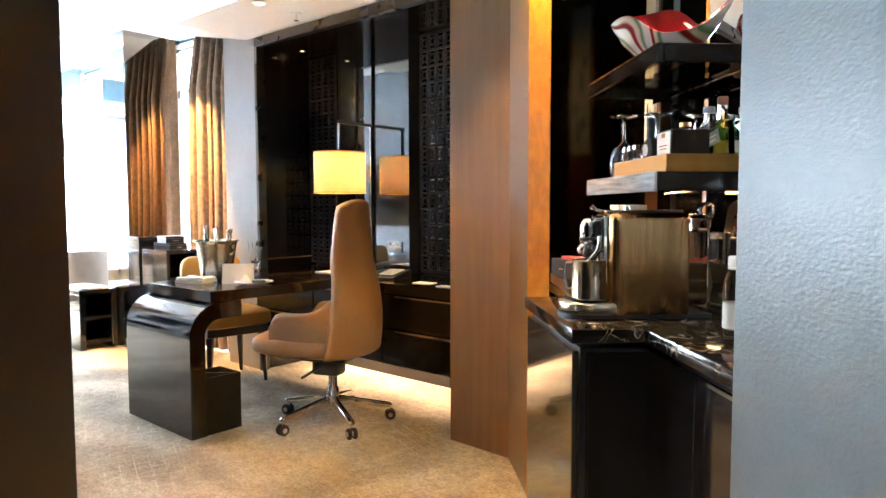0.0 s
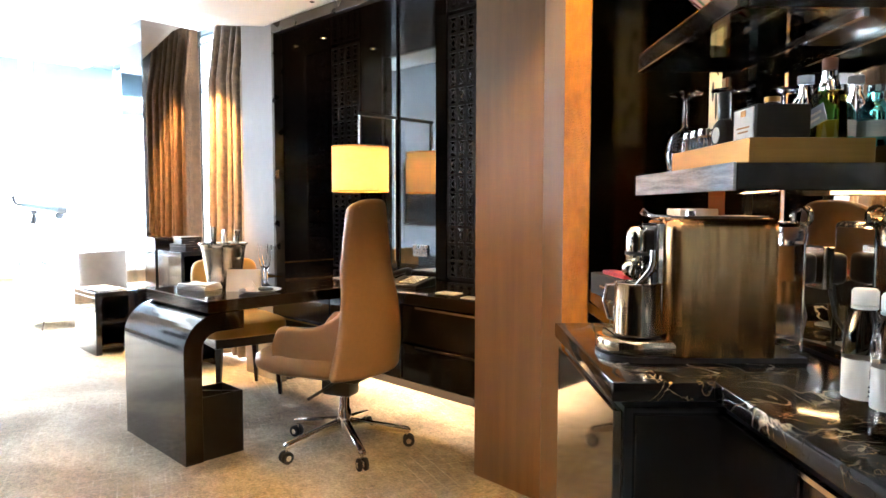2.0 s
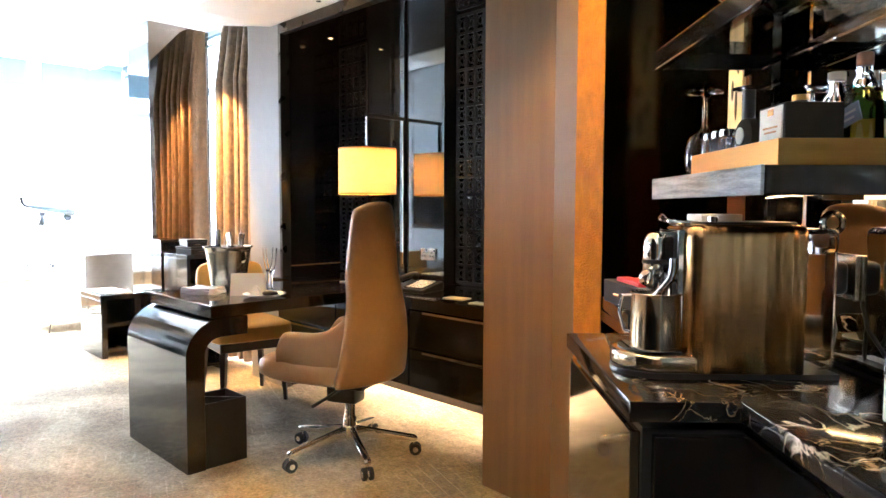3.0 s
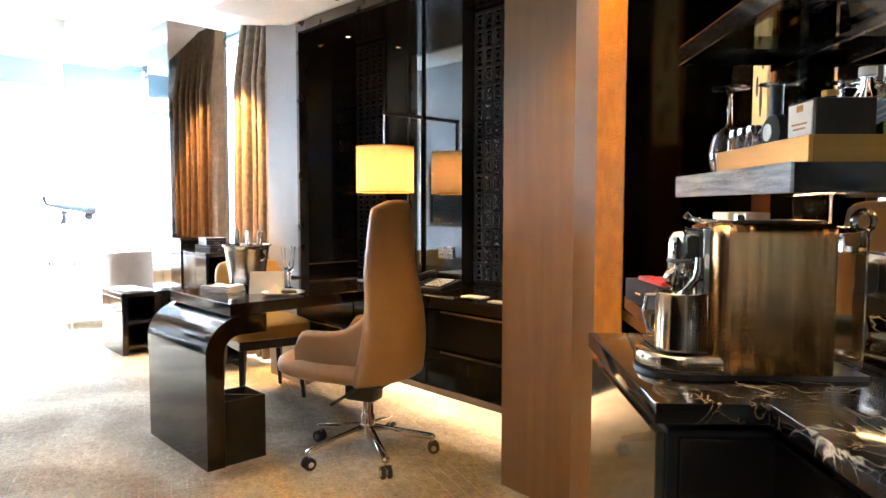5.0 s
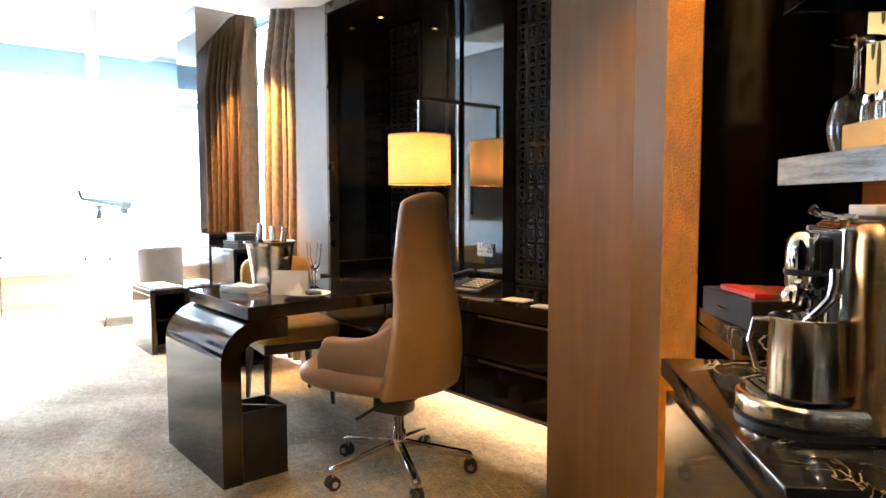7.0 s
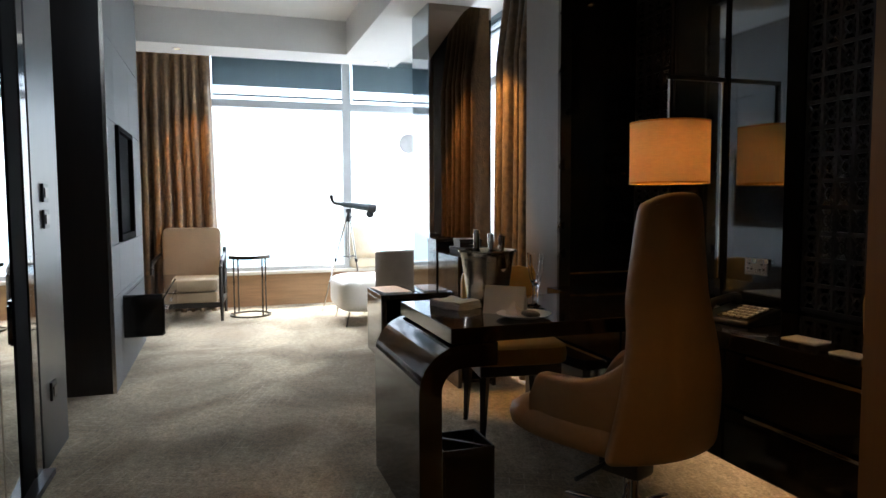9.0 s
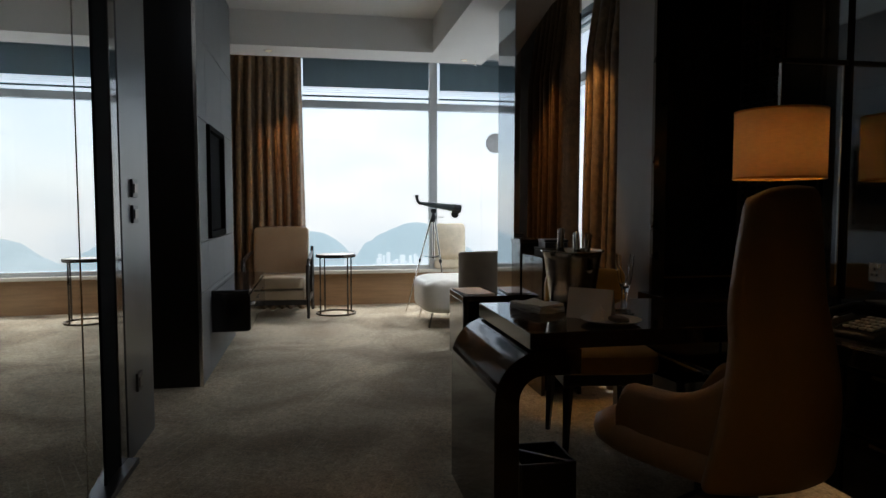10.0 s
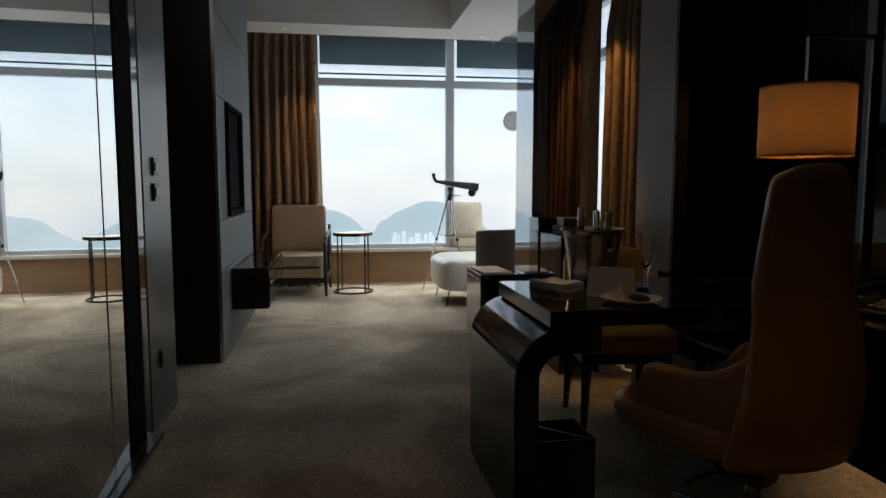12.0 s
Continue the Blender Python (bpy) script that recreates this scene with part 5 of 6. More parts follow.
def swirl_material():
    """Cream glass with twisted stripes that run from the foot to the rim."""
    mat = material("swirl_glass", (0.8, 0.7, 0.65), 0.05, coat=0.6, vary=0.05)
    t = mat.node_tree
    b = t.nodes["Principled BSDF"]
    co, sep, ang, noi = t.nodes.new("ShaderNodeTexCoord"), t.nodes.new("ShaderNodeSeparateXYZ"), t.nodes.new("ShaderNodeMath"), t.nodes.new("ShaderNodeTexNoise")
    t.links.new(co.outputs["Object"], sep.inputs[0])
    ang.operation = "ARCTAN2"
    t.links.new(sep.outputs["Y"], ang.inputs[0])
    t.links.new(sep.outputs["X"], ang.inputs[1])
    noi.inputs["Scale"].default_value, noi.inputs["Detail"].default_value = 7.0, 0.5
    t.links.new(co.outputs["Object"], noi.inputs["Vector"])
    twist, total, turns, frac = (t.nodes.new("ShaderNodeMath") for _ in range(4))
    twist.operation = "MULTIPLY_ADD"
    twist.inputs[1].default_value = 9.0
    t.links.new(sep.outputs["Z"], twist.inputs[0])
    t.links.new(ang.outputs[0], twist.inputs[2])
    total.operation = "MULTIPLY_ADD"
    total.inputs[1].default_value = 2.6
    t.links.new(noi.outputs["Fac"], total.inputs[0])
    t.links.new(twist.outputs[0], total.inputs[2])
    turns.operation, turns.inputs[1].default_value = "MULTIPLY", 1.0
    t.links.new(total.outputs[0], turns.inputs[0])
    frac.operation = "FRACT"
    t.links.new(turns.outputs[0], frac.inputs[0])
    r = t.nodes.new("ShaderNodeValToRGB")
    cols = ((0.0, (0.82, 0.74, 0.66)), (0.30, (0.84, 0.78, 0.72)), (0.38, (0.30, 0.02, 0.02)), (0.50, (0.36, 0.03, 0.03)), (0.58, (0.80, 0.70, 0.58)), (0.70, (0.78, 0.58, 0.38)), (0.78, (0.12, 0.30, 0.16)), (0.88, (0.30, 0.42, 0.28)), (0.96, (0.82, 0.74, 0.66)))
    while len(r.color_ramp.elements) < len(cols):
        r.color_ramp.elements.new(0.5)
    for e, (p, c) in zip(r.color_ramp.elements, cols):
        e.position, e.color = p, (*c, 1)
    t.links.new(frac.outputs[0], r.inputs["Fac"])
    t.links.new(r.outputs["Color"], b.inputs["Base Color"])
    b.inputs["Transmission Weight"].default_value = 0.2
    return mat


SLATE = material("veined_slate", (0.36, 0.43, 0.48), 0.25, vary=0.6, scale=14, stretch=(1, 0.5, 6))
SLATE_BOX = material("charcoal_card", (0.026, 0.022, 0.019), 0.6, vary=0.2, scale=20, spec=0.2)
MIRROR_LACQUER = material("gold_brown_lacquer", (0.05, 0.035, 0.02), 0.10, vary=0.3, scale=3, coat=0.8, spec=0.8)
# stretched colour variation paints upright bands like streaks of reflection on the body
BODY_STEEL = material("satin_bronze_steel", (1.0, 0.60, 0.27), 0.17, 1.0, vary=0.35, scale=3, stretch=(6, 0.5, 0.25), rvary=0.3, bump=1.0, bump_scale=3.6, relief=0.009)
brush_tree = BODY_STEEL.node_tree
brush_map, brush_noise, brush_bump = brush_tree.nodes.new("ShaderNodeMapping"), brush_tree.nodes.new("ShaderNodeTexNoise"), brush_tree.nodes.new("ShaderNodeBump")
brush_map.inputs["Scale"].default_value = (1, 1, 700)
brush_noise.inputs["Scale"].default_value, brush_noise.inputs["Detail"].default_value = 3.0, 2.0
brush_bump.inputs["Strength"].default_value, brush_bump.inputs["Distance"].default_value = 1.0, 0.00022
brush_tree.links.new(brush_tree.nodes.new("ShaderNodeTexCoord").outputs["Object"], brush_map.inputs["Vector"])
brush_tree.links.new(brush_map.outputs["Vector"], brush_noise.inputs["Vector"])
brush_tree.links.new(brush_noise.outputs["Fac"], brush_bump.inputs["Height"])
brush_tree.links.new(brush_tree.nodes["Principled BSDF"].inputs["Normal"].links[0].from_socket, brush_bump.inputs["Normal"])
brush_tree.links.new(brush_bump.outputs["Normal"], brush_tree.nodes["Principled BSDF"].inputs["Normal"])
JUG_STEEL = material("satin_jug_steel", (0.80, 0.70, 0.56), 0.17, 1.0, vary=0.1, scale=12, stretch=(0.4, 0.4, 14))
TANK_GLASS = glass("tank_plastic", (0.8, 0.8, 0.8), 0.02, 1.08)
CLEAR_GREY = glass("translucent_grey_lid", (0.72, 0.74, 0.75), 0.05, 1.25)
RED = material("red_card", (0.55, 0.03, 0.03), 0.5, vary=0.15)
PINK_GLASS = glass("clear_water_bottle", (0.96, 0.92, 0.88), 0.02, 1.09)
YELLOW_GLASS = glass("golden_spirit_glass", (0.86, 0.66, 0.12), 0.0, 1.28)
CLEAR_BOTTLE = glass("clear_bottle_glass", (0.85, 0.86, 0.86), 0.0, 1.2)
GREEN_GLASS = glass("teal_glass", (0.2, 0.7, 0.65), 0.0, 1.25)
CORK = material("cork", (0.20, 0.075, 0.03), 0.6)
LABEL_BLUE = material("grey_blue_label", (0.42, 0.47, 0.55), 0.5)
SWIRL_GLASS = swirl_material()
RED_LINING = material("red_glass_lining", (0.55, 0.012, 0.016), 0.06, vary=0.3, scale=9, coat=0.6)
STRIP_GLOW = glowing("reflection_glow", (1.0, 0.5, 0.15), 0.6)

bar_cabinet()
bar_shelves()
coffee_machine()
bar_small()
shelf_things()


# ---- window zone ----
def curtain(name, m, width, height, folds, seed):
    rnd = random.Random(seed)
    ph = [rnd.uniform(-0.6, 0.6) for _ in range(folds + 2)]
    c = thing(name, m, "bronze silk curtain hanging in deep folds, drawn aside", "curtain")

    wide = [rnd.uniform(0.65, 1.35) for _ in range(folds)]
    ends = [sum(wide[:k]) / sum(wide) for k in range(folds + 1)]

    def sheet(a, b):
        i = max(k for k in range(folds) if ends[k] <= a)
        f = (a - ends[i]) / (ends[i + 1] - ends[i])
        p = ph[i] * (1 - f) + ph[i + 1] * f
        fall = 1 - b
        # pinched flat at the heading, deep round folds below, flaring at the hem
        d = (0.016 + 0.05 * min(1.0, fall * 4)) * (0.75 + 0.4 * wide[i] * math.sin(math.pi * f))
        x = (a - 0.5) * width * (0.90 + 0.10 * fall ** 0.7) + 0.012 * math.sin(4 * math.pi * f) * min(1.0, fall * 3) + 0.03 * p * fall * math.sin(3 * b + 5 * p)
        y = -d * abs(math.sin(math.pi * f)) ** 0.7 * 1.6 + 0.05 + 0.010 * math.sin(8 * b + 7 * p) * fall
        return (x, y, b * height)
    part("cloth", bm_grid(folds * 14, 40, sheet, thick=0.004), CURTAIN, c)
    part("heading", bm_grid(folds * 14, 2, lambda a, b: (sheet(a, 1)[0], sheet(a, 1)[1] * 1.02 - 0.006, height - 0.09 + 0.09 * b), thick=0.004), CURTAIN, c)
    return c


def armchair():
    """Own front is +x."""
    c = thing("armchair", pose(-7.97, 1.00, 0, 0, 0, -4), "cream leather armchair with a dark open wooden frame", "armchair")
    part("seat_cushion", bm_blob(0.28, 0.29, 0.065, 9, 44, 14, (0.03, 0, 0.37)), CREAM_LEATHER, c)
    part("seat_base", bm_box((-0.27, -0.285, 0.19), (0.29, 0.285, 0.30), 0.02, 3), CREAM_LEATHER, c)

    def lean(p):
        return Vector((p.x - 0.16 * (p.z + 0.28), p.y * (1 + 0.05 * p.z), p.z))
    part("back_cushion", bm_blob(0.065, 0.295, 0.285, 11, 48, 20, (-0.20, 0, 0.655), lean), CREAM_LEATHER, c)
    for y in (-1, 1):
        part("front_leg", bm_tube([(0.29, y * 0.33, 0.0), (0.275, y * 0.325, 0.30), (0.27, y * 0.325, 0.55)], 0.02, 4, radii=[0.014, 0.022, 0.020]), EBONY, c)
        part("back_leg", bm_tube([(-0.36, y * 0.325, 0.0), (-0.27, y * 0.325, 0.28), (-0.33, y * 0.325, 0.72)], 0.02, 4, radii=[0.016, 0.024, 0.018]), EBONY, c)
        part("arm", bm_tube([(-0.30, y * 0.325, 0.66), (-0.05, y * 0.33, 0.635), (0.20, y * 0.33, 0.60), (0.285, y * 0.327, 0.545)], 0.02, 8, radii=[0.014, 0.02, 0.022, 0.016]), EBONY, c)
        part("rail", bm_box((-0.28, y * 0.325 - 0.012, 0.16), (0.28, y * 0.325 + 0.012, 0.21), 0.003), EBONY, c)
    part("rail", bm_box((0.262, -0.31, 0.14), (0.285, 0.31, 0.195), 0.003), EBONY, c)


def round_table():
    t = thing("round_table", pose(-7.93, 1.60, 0), "round bronze metal side table with a pale stone top", "table")
    r = 0.215
    part("top", bm_lathe([(0, 0.635), (r - 0.012, 0.635), (r - 0.012, 0.648), (0, 0.648)], 48), STONE, t, "pale polished stone top")
    part("rim", bm_lathe([(r - 0.012, 0.615), (r, 0.615), (r, 0.65), (r - 0.012, 0.65), (r - 0.012, 0.615)], 48), DARK_METAL, t)
    part("base_ring", bm_lathe([(r - 0.022, 0), (r, 0), (r, 0.018), (r - 0.022, 0.018), (r - 0.022, 0)], 48), DARK_METAL, t)
    for a in (35, 125, 215, 305):
        x, y = (r - 0.010) * math.cos(radians(a)), (r - 0.010) * math.sin(radians(a))
        part("leg", bm_box((x - 0.008, y - 0.008, 0.018), (x + 0.008, y + 0.008, 0.616), 0.002), DARK_METAL, t)


def chaise():
    """Tufted oval daybed beside the window, its own long side along y."""
    c = thing("chaise", pose(-7.20, 3.0, 0), "ivory tufted leather daybed with a taupe back on a swivel base", "daybed")
    a, b = 0.40, 0.62

    def top(p):
        d = 0.0
        for i in range(-3, 4):
            for j in range(-4, 5):
                q = (p.x - (i + 0.5 * (j % 2)) * 0.15, p.y - j * 0.14)
                d -= 0.014 * math.exp(-(q[0] ** 2 + q[1] ** 2) / 0.0011) if p.z > 0.02 else 0
        return Vector((p.x, p.y, p.z + d))
    part("seat", bm_blob(a, b, 0.17, 6.5, 84, 34, (0, 0, 0.30), top), WHITE_LEATHER, c)
    for i in range(-2, 3):
        for j in range(-3, 4):
            x, y = (i + 0.5 * (j % 2)) * 0.15, j * 0.14
            if (x / a) ** 2 + (y / b) ** 2 < 0.7:
                part("button", bm_blob(0.009, 0.009, 0.004, 2, 10, 6, (x, y, 0.455)), WHITE_LEATHER, c)
    part("swivel_base", bm_lathe([(0, 0), (0.15, 0), (0.15, 0.012), (0.04, 0.02), (0.035, 0.2), (0, 0.2)], 32), DARK_METAL, c)
    for x, y in ((0.30, -0.50), (-0.30, -0.50), (0.30, 0.5)):
        part("leg", bm_tube([(x, y, 0.22), (x * 1.05, y * 1.1, 0.0)], 0.009, 8), CHROME, c)
    # the daybed's back, built apart with an added seat and legs
    k = thing("daybed_back", pose(-6.36, 2.98, 0), "daybed's taupe fabric back, built as a low chair beside the column", "armchair")

    def bk(u, v):
        t = radians(-95 + 190 * u)
        return (0.32 * math.cos(t), 0.36 * math.sin(t), 0.18 + (0.58 + 0.03 * math.cos(t)) * v)
    bb = bm_grid(28, 10, bk, thick=0.06)
    bmesh.ops.bevel(bb, geom=[e for e in bb.edges if e.calc_face_angle(0) > 1.0], offset=0.02, segments=3, affect="EDGES", profile=0.5)
    part("backrest", bb, TAUPE_CLOTH, k)
    part("seat", bm_blob(0.25, 0.25, 0.09, 4, 32, 12, (-0.03, 0, 0.36)), TAUPE_CLOTH, k)
    for x in (-1, 1):
        for y in (-1, 1):
            part("leg", bm_tube([(x * 0.18, y * 0.18, 0.29), (x * 0.2, y * 0.2, 0)], 0.015, 8), EBONY, k)


def telescope():
    t = thing("telescope", pose(-7.86, 2.66, 0), "dark grey telescope on a silver tripod by the window", "telescope")
    hub = Vector((0, 0, 1.02))
    for a in (20, 140, 260):
        d = Vector((math.cos(radians(a)), math.sin(radians(a)), 0))
        part("leg", bm_tube([hub + d * 0.03, hub + d * 0.15 - Vector((0, 0, 0.45))], 0.011, 8), CHROME, t)
        leg = part("leg", bm_tube([hub + d * 0.148 - Vector((0, 0, 0.44)), d * 0.30 + Vector((0, 0, 0.0))], 0.008, 8), CHROME, t)
        part("clamp", bm_blob(0.016, 0.016, 0.02, 3, 12, 8, tuple(hub + d * 0.15 - Vector((0, 0, 0.45)))), BLACK, t)
        part("brace", bm_tube([hub - Vector((0, 0, 0.42)), hub + d * 0.135 - Vector((0, 0, 0.40))], 0.005, 6), BLACK, t)
    part("centre_post", bm_tube([(0, 0, 0.58), (0, 0, 1.10)], 0.012, 10), CHROME, t)
    part("hub", bm_lathe([(0, 0.99), (0.03, 0.99), (0.035, 1.02), (0.02, 1.06), (0.015, 1.10), (0, 1.10)], 18), BLACK, t)
    part("pan_head", bm_box((-0.02, -0.03, 1.09), (0.02, 0.03, 1.135), 0.006), BLACK, t)
    part("crank", bm_tube([(0, 0.02, 1.05), (0.02, 0.09, 1.04), (0.02, 0.11, 1.05)], 0.005, 6), BLACK, t)
    q = radians(-8)
    def ax(s, up=0.0):
        return (0, s * math.cos(q), 1.175 + s * math.sin(q) + up)
    part("tube", bm_tube([ax(-0.13), ax(-0.08), ax(0.02), ax(0.10), ax(0.28), ax(0.29)], 0.03, 20, radii=[0.018, 0.024, 0.030, 0.036, 0.042, 0.042]), GUNMETAL, t)
    part("lens_hood", bm_tube([ax(0.22), ax(0.31)], 0.046, 20), BLACK, t)
    part("eyepiece", bm_tube([ax(-0.12), ax(-0.155), ax(-0.175, 0.02), ax(-0.185, 0.05), ax(-0.187, 0.085)], 0.02, 12, radii=[0.018, 0.019, 0.019, 0.018, 0.023]), BLACK, t)
    part("lens_cap", bm_lathe([(0, -0.006), (0.042, -0.006), (0.045, 0), (0.042, 0.006), (0, 0.006)], 22), BLACK, t, "round black lens cap hanging on a cord", m=pose(0, 0.24, 1.075, 0, 80, 0))
    part("cord", bm_tube([(0, 0.24, 1.115), (0, 0.245, 1.14)], 0.002, 6), BLACK, t)


def sill_cushion():
    s = thing("window_cushion", pose(XW + 0.0, 2.98, 0.41), "folded cream cushion lying on the window sill", "cushion")
    part("cushion", bm_blob(0.07, 0.19, 0.06, 5, 28, 10, (0.0, 0, 0.06)), LINEN_CREAM, s)
    p = thing("pillow", pose(XW + 0.0, 2.97, 0.53), "cream textured scatter pillow leaning against the window", "pillow")

    def puff(q):
        e = (1 - (q.y / 0.2) ** 4) * (1 - ((q.z) / 0.22) ** 4)
        return Vector((q.x * max(0.12, e) - 0.12 * q.z, q.y, q.z))
    part("cover", bm_blob(0.07, 0.2, 0.215, 9, 40, 22, (0.03, 0, 0.215), puff), LINEN_CREAM, p)


def television():
    v = thing("television", pose(-5.82, 0.662, 1.33), "dark television screen set into the wall in a black frame", "television")
    w, h = 0.37, 0.39
    for lo, hi in (((-w, -0.02, -h), (w, 0.034, -h + 0.05)), ((-w, -0.02, h - 0.035), (w, 0.034, h)), ((-w, -0.02, -h + 0.05), (-w + 0.035, 0.034, h - 0.035)), ((w - 0.035, -0.02, -h + 0.05), (w, 0.034, h - 0.035))):
        part("frame", bm_box(lo, hi, 0.003), MATTE_BLACK, v)
    part("screen", bm_box((-w + 0.035, -0.02, -h + 0.05), (w - 0.035, 0.001, h - 0.035)), MATTE_BLACK, v, "black screen")


def tv_wall():
    t = thing("television_panels", pose(-5.99, 0.66, 0), "wall of grey stitched leather panels", "wall panel")
    t["kind"] = "structure"
    cuts = (0.0, 0.60, 0.93, 1.73, 2.25, 2.90)
    for z0, z1 in zip(cuts, cuts[1:]):
        if z0 == 0.93:
            xs = ((-0.868, -0.205), (0.545, 0.868))
        else:
            xs = ((-0.868, -0.205), (-0.205, 0.545), (0.545, 0.868))
        for a, b in xs:
            part("panel", bm_box((a + 0.002, -0.002, z0 + 0.002), (b - 0.002, 0.012, z1 - 0.002), 0.003), TV_WALL, t)
    part("metal_edge", bm_box((0.866, -0.01, 0), (0.874, 0.012, 2.9)), STEEL, t)
    c = thing("console", pose(-5.50, 0.674, 0.28), "floating black lacquered console under the television", "cabinet")
    part("body", bm_box((-1.33, 0, 0), (0, 0.25, 0.27), 0.004), LACQUER, c)
    part("top", bm_box((-1.335, 0, 0.272), (0.005, 0.255, 0.295), 0.003), LACQUER, c)
    for k in range(3):
        d = part("drawer", bm_box((-1.325 + k * 0.443, 0.25, 0.01), (-0.888 + k * 0.443, 0.262, 0.26), 0.003), LACQUER, c)
        part("handle", bm_box((-1.20 + k * 0.443, 0.262, 0.16), (-1.01 + k * 0.443, 0.272, 0.172), 0.002), STEEL, d)


def spots():
    d = thing("downlight", pose(-3.58, 3.33, 2.30), "tiny lit downlight in the dark niche ceiling", "spotlight", "ceiling spots")
    part("ring", bm_lathe([(0.013, -0.004), (0.020, -0.004), (0.022, 0.0), (0.013, 0.0), (0.013, -0.004)], 24), BLACK, d)
    part("lamp", bm_lathe([(0, -0.002), (0.012, -0.002), (0.012, 0.0), (0, 0.0)], 20), SPOT_GLOW, d)
    for x, y, z in ((-7.17, 0.98, ZS), (-7.22, 2.86, ZS), (-4.75, 2.62, 2.557), (-3.04, 2.61, ZD)):
        s = thing("downlight", pose(x, y, z), "small recessed ceiling spotlight, lit", "spotlight", "ceiling spots")
        part("ring", bm_lathe([(0.030, -0.006), (0.042, -0.006), (0.044, 0.0), (0.030, 0.0), (0.030, -0.006)], 28), WHITE, s)
        part("lamp", bm_lathe([(0, -0.003), (0.026, -0.003), (0.026, 0.0), (0, 0.0)], 24), SPOT_GLOW, s)
    k = thing("sprinkler", pose(-3.05, 2.88, ZD), "small chrome ceiling sprinkler", "sprinkler")
    part("plate", bm_lathe([(0, -0.004), (0.03, -0.004), (0.034, 0), (0, 0)], 24), WHITE, k)
    part("head", bm_lathe([(0, -0.045), (0.014, -0.045), (0.014, -0.042), (0.005, -0.04), (0.005, -0.004), (0, -0.004)], 16), CHROME, k)
    k = thing("sprinkler", pose(-7.25, 2.98, ZS), "small chrome ceiling sprinkler", "sprinkler")
    part("head", bm_lathe([(0, -0.045), (0.014, -0.045), (0.014, -0.042), (0.005, -0.04), (0.005, 0), (0, 0)], 16), CHROME, k)


SPOT_GLOW = glowing("spot_glow", (1.0, 0.55, 0.2), 1.6)
GUNMETAL = material("gunmetal_paint", (0.06, 0.075, 0.08), 0.35, 0.3, vary=0.2)
LINEN_CREAM = material("cream_quilt", (0.66, 0.58, 0.44), 0.85, vary=0.18, scale=10, bump=0.8, bump_scale=45)

curtain("curtain", pose(-8.33, 0.83, 0.015, 0, 0, 90), 0.92, 2.86, 8, 3)
curtain("curtain", pose(-4.55, 3.25, 0.015), 0.92, 2.86, 7, 5)
armchair()
round_table()
chaise()
telescope()
sill_cushion()
television()
tv_wall()
spots()
for z, h in ((1.245, 0.085), (1.125, 0.085)):
    sp = socket_plate("light_switch", pose(-4.02, 0.556, z, 0, 0, 180), 0.085, h, "dark metal light switch on the grey wall", 0)
socket_plate("light_switch", pose(-4.02, 0.556, 0.33, 0, 0, 180), 0.086, 0.086, "dark metal cover plate low on the grey wall", 0)


# ---- distance ----
def distance():
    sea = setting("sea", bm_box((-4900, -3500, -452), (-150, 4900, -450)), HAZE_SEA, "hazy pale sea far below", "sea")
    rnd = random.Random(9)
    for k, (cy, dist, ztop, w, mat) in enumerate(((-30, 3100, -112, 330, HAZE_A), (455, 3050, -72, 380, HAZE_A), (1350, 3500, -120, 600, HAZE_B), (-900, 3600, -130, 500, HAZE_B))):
        def hill(a, b, cy=cy, dist=dist, ztop=ztop, w=w, k=k):
            y = (a - 0.5) * 2 * w * 1.6
            x = (b - 0.5) * 2 * 500
            r2 = (y / w) ** 2 + (x / 330) ** 2
            n = noise.noise(Vector((y / 160 + 7 * k, x / 160, 3.1))) * 0.32 + noise.noise(Vector((y / 45 + k, x / 45, 1.7))) * 0.09
            return (-dist + x, cy + y, -450 + (450 + ztop) * math.exp(-r2 * 1.1) * (1 + n * min(1, r2 * 3)))
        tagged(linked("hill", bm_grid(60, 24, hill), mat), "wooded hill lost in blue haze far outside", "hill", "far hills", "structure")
    # tower blocks on the far shore
    vs, fs = [], []
    for i in range(150):
        d = rnd.uniform(2150, 2500)
        y = rnd.gauss(330, 85) if i < 115 else rnd.uniform(900, 1500)
        w, h = rnd.uniform(3.5, 9), rnd.uniform(190, 285)
        k = len(vs)
        for z in (-450, -450 + h):
            vs.extend([(-d - w, y - w, z), (-d + w, y - w, z), (-d + w, y + w, z), (-d - w, y + w, z)])
        fs.extend([(k, k + 3, k + 2, k + 1), (k + 4, k + 5, k + 6, k + 7)] + [(k + q, k + (q + 1) % 4, k + 4 + (q + 1) % 4, k + 4 + q) for q in range(4)])
    me = bpy.data.meshes.new("far_towers")
    me.from_pydata(vs, [], fs)
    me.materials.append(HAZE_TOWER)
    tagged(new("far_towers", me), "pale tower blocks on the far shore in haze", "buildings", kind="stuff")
    b = thing("window_disc", pose(XW - 0.03, 3.555, 1.93, 0, 90, 0), "round pale grey disc fixed to the window corner", "disc")
    part("disc", bm_lathe([(0, -0.02), (0.11, -0.02), (0.12, -0.01), (0.12, 0.01), (0, 0.02)], 32), GREY_BALL, b)


# emission puts the pale blue haze of the distance into the material
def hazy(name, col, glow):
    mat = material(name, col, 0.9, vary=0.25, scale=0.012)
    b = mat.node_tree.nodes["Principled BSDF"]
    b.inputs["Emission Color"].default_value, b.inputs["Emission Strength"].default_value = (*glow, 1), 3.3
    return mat


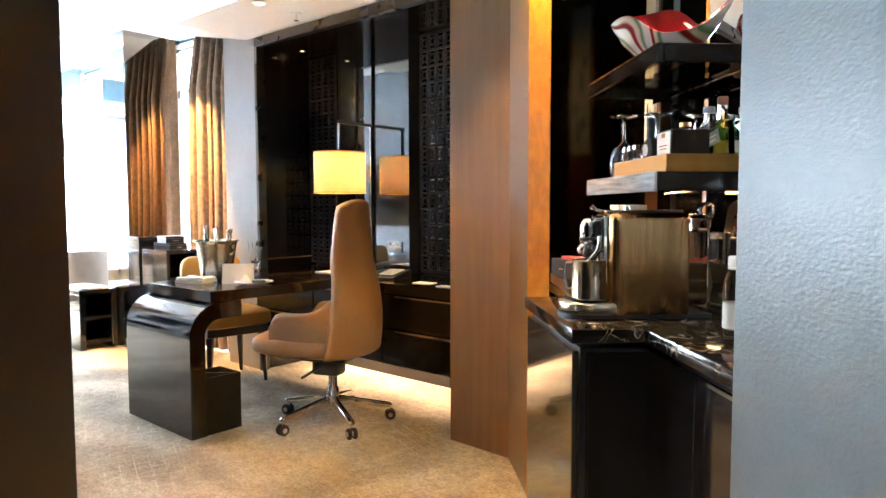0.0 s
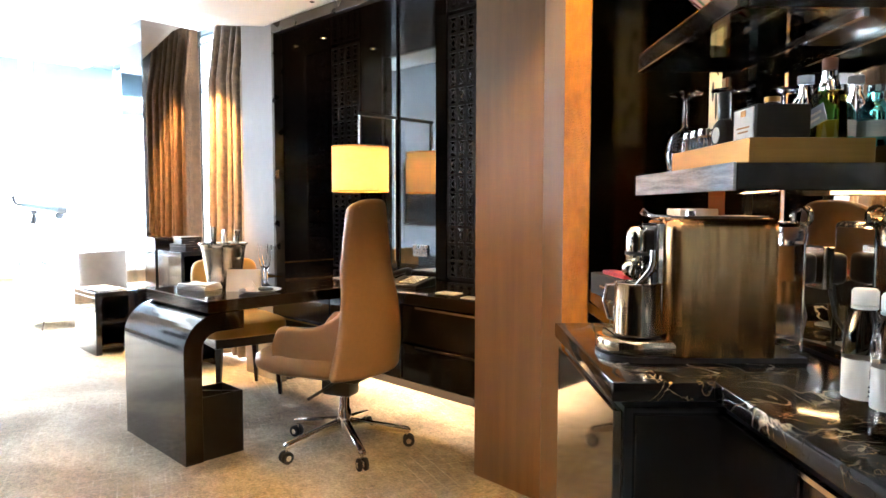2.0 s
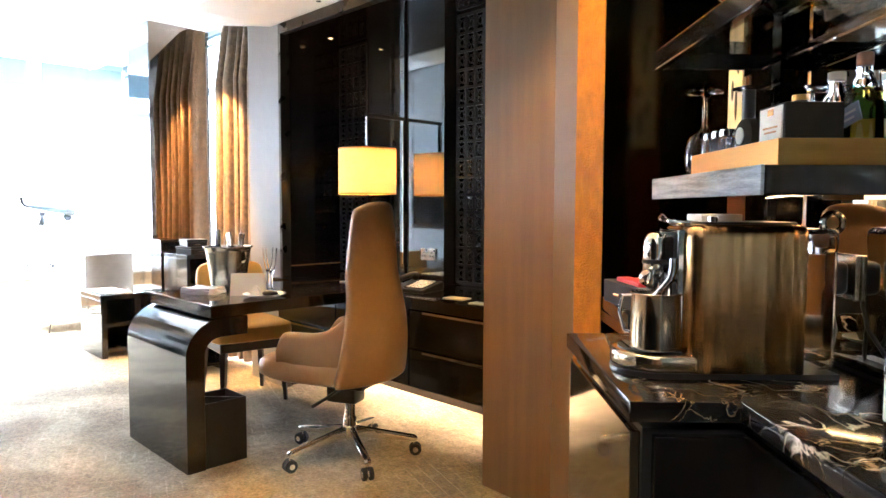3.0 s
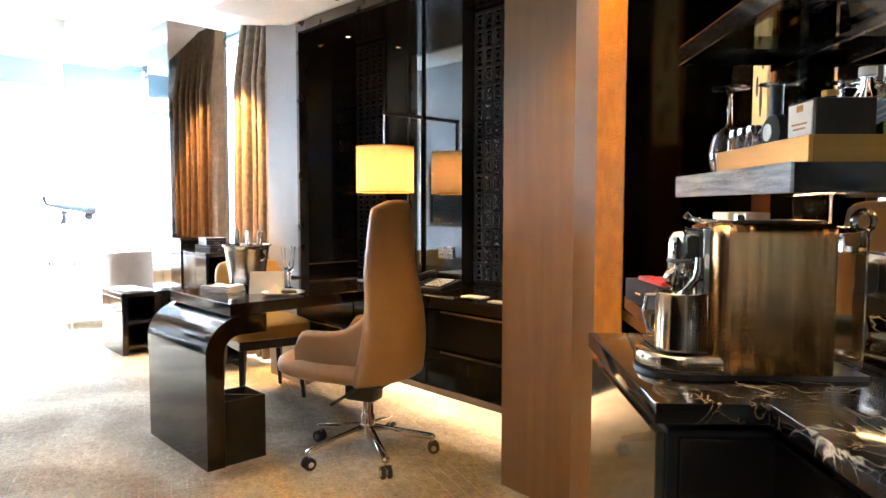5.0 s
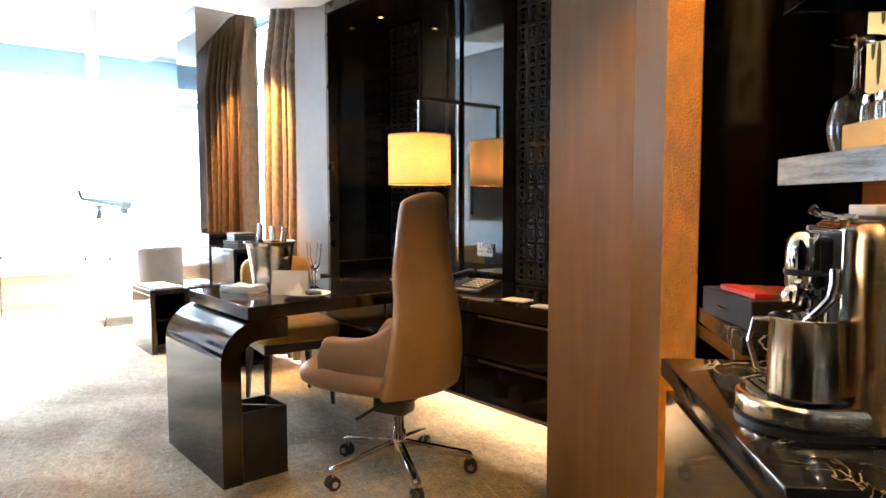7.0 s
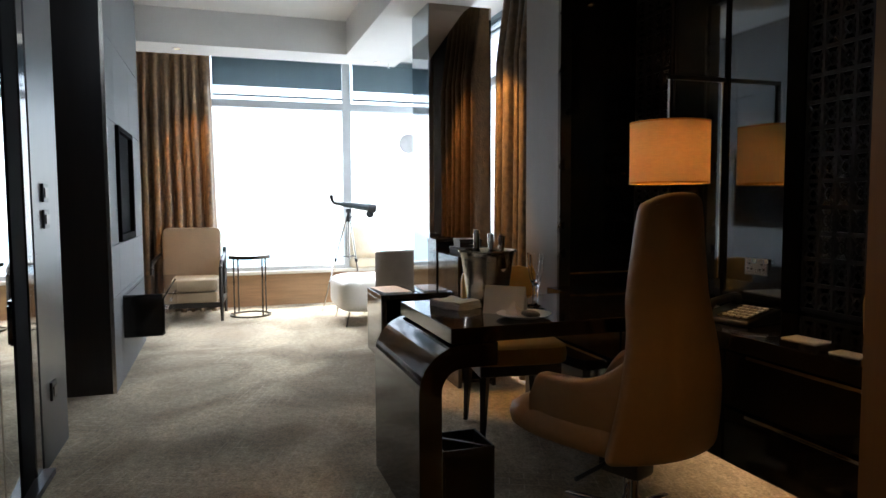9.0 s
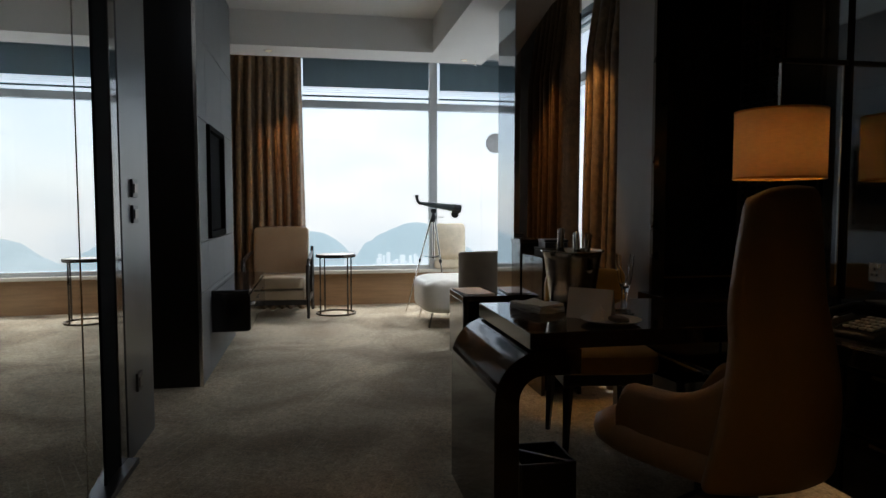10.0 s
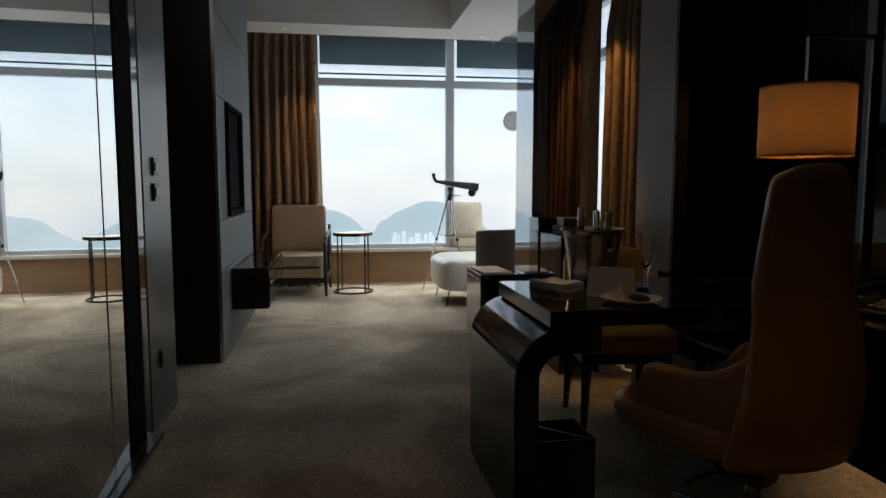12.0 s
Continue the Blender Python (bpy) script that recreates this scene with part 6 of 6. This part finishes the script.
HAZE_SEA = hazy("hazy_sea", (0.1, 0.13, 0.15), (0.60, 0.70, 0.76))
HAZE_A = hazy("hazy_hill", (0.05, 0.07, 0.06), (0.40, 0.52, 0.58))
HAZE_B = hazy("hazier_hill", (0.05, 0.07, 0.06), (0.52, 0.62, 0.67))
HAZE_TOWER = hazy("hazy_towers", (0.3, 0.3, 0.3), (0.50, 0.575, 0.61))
GREY_BALL = material("grey_ball", (0.5, 0.51, 0.52), 0.5)
distance()

# lamps seen or inferred in the room; the two hall lamps are added
lamp("cove_light", "AREA", look((-2.75, 3.44, 0.262), (-2.75, 3.44, 0)), 3.0, (1.0, 0.66, 0.36), shape="RECTANGLE", size=1.8, size_y=0.04)
lamp("gold_washer", "SPOT", look((*uv(0.90, 2.42), 2.33), (*uv(1.05, 2.56), 1.2)), 13, (1.0, 0.56, 0.12), spot=90, blend=0.6, radius=0.03)
lamp("bar_spot", "SPOT", look((*uv(1.02, 1.45), 2.34), (*uv(1.20, 1.35), 0.9)), 7.0, (1.0, 0.62, 0.30), spot=70, blend=0.6, radius=0.04)
# added area lamp that gives the light of the shelf's glowing strip
lamp("shelf_light", "AREA", look((*uv(1.33, 1.8), 1.205), (*uv(1.30, 1.8), 0.9)), 0.25, (1.0, 0.55, 0.2), shape="RECTANGLE", size=0.03, size_y=0.4)
lamp("curtain_spot", "SPOT", look((-7.75, 1.0, 2.60), (-8.35, 1.12, 1.35)), 70, (1.0, 0.46, 0.15), spot=50, blend=0.5, radius=0.03)
lamp("curtain_spot", "SPOT", look((-4.75, 2.66, 2.52), (-4.80, 3.21, 1.02)), 120, (1.0, 0.52, 0.15), spot=58, blend=0.25, radius=0.03)
# unseen lamp added to brighten the pearl wall and the coffee machine's reflections
lamp("hall_fill", "SPOT", look((*uv(0.35, -0.1), 2.36), (*uv(0.98, 0.2), 1.45)), 15, (0.95, 0.86, 0.74), spot=85, blend=0.9, radius=0.04)
lamp("desk_spot", "SPOT", look((-3.04, 2.61, 2.34), (-2.0, 2.0, 0)), 17, (1.0, 0.48, 0.09), spot=82, blend=0.5, radius=0.025)
# unseen lamp added for the warm light on pillar and carpet
lamp("hall_fill", "SPOT", look((*uv(0.5, 2.0), 2.36), (*uv(0.55, 2.3), 0)), 5.5, (1.0, 0.48, 0.11), spot=100, blend=0.9, radius=0.04)
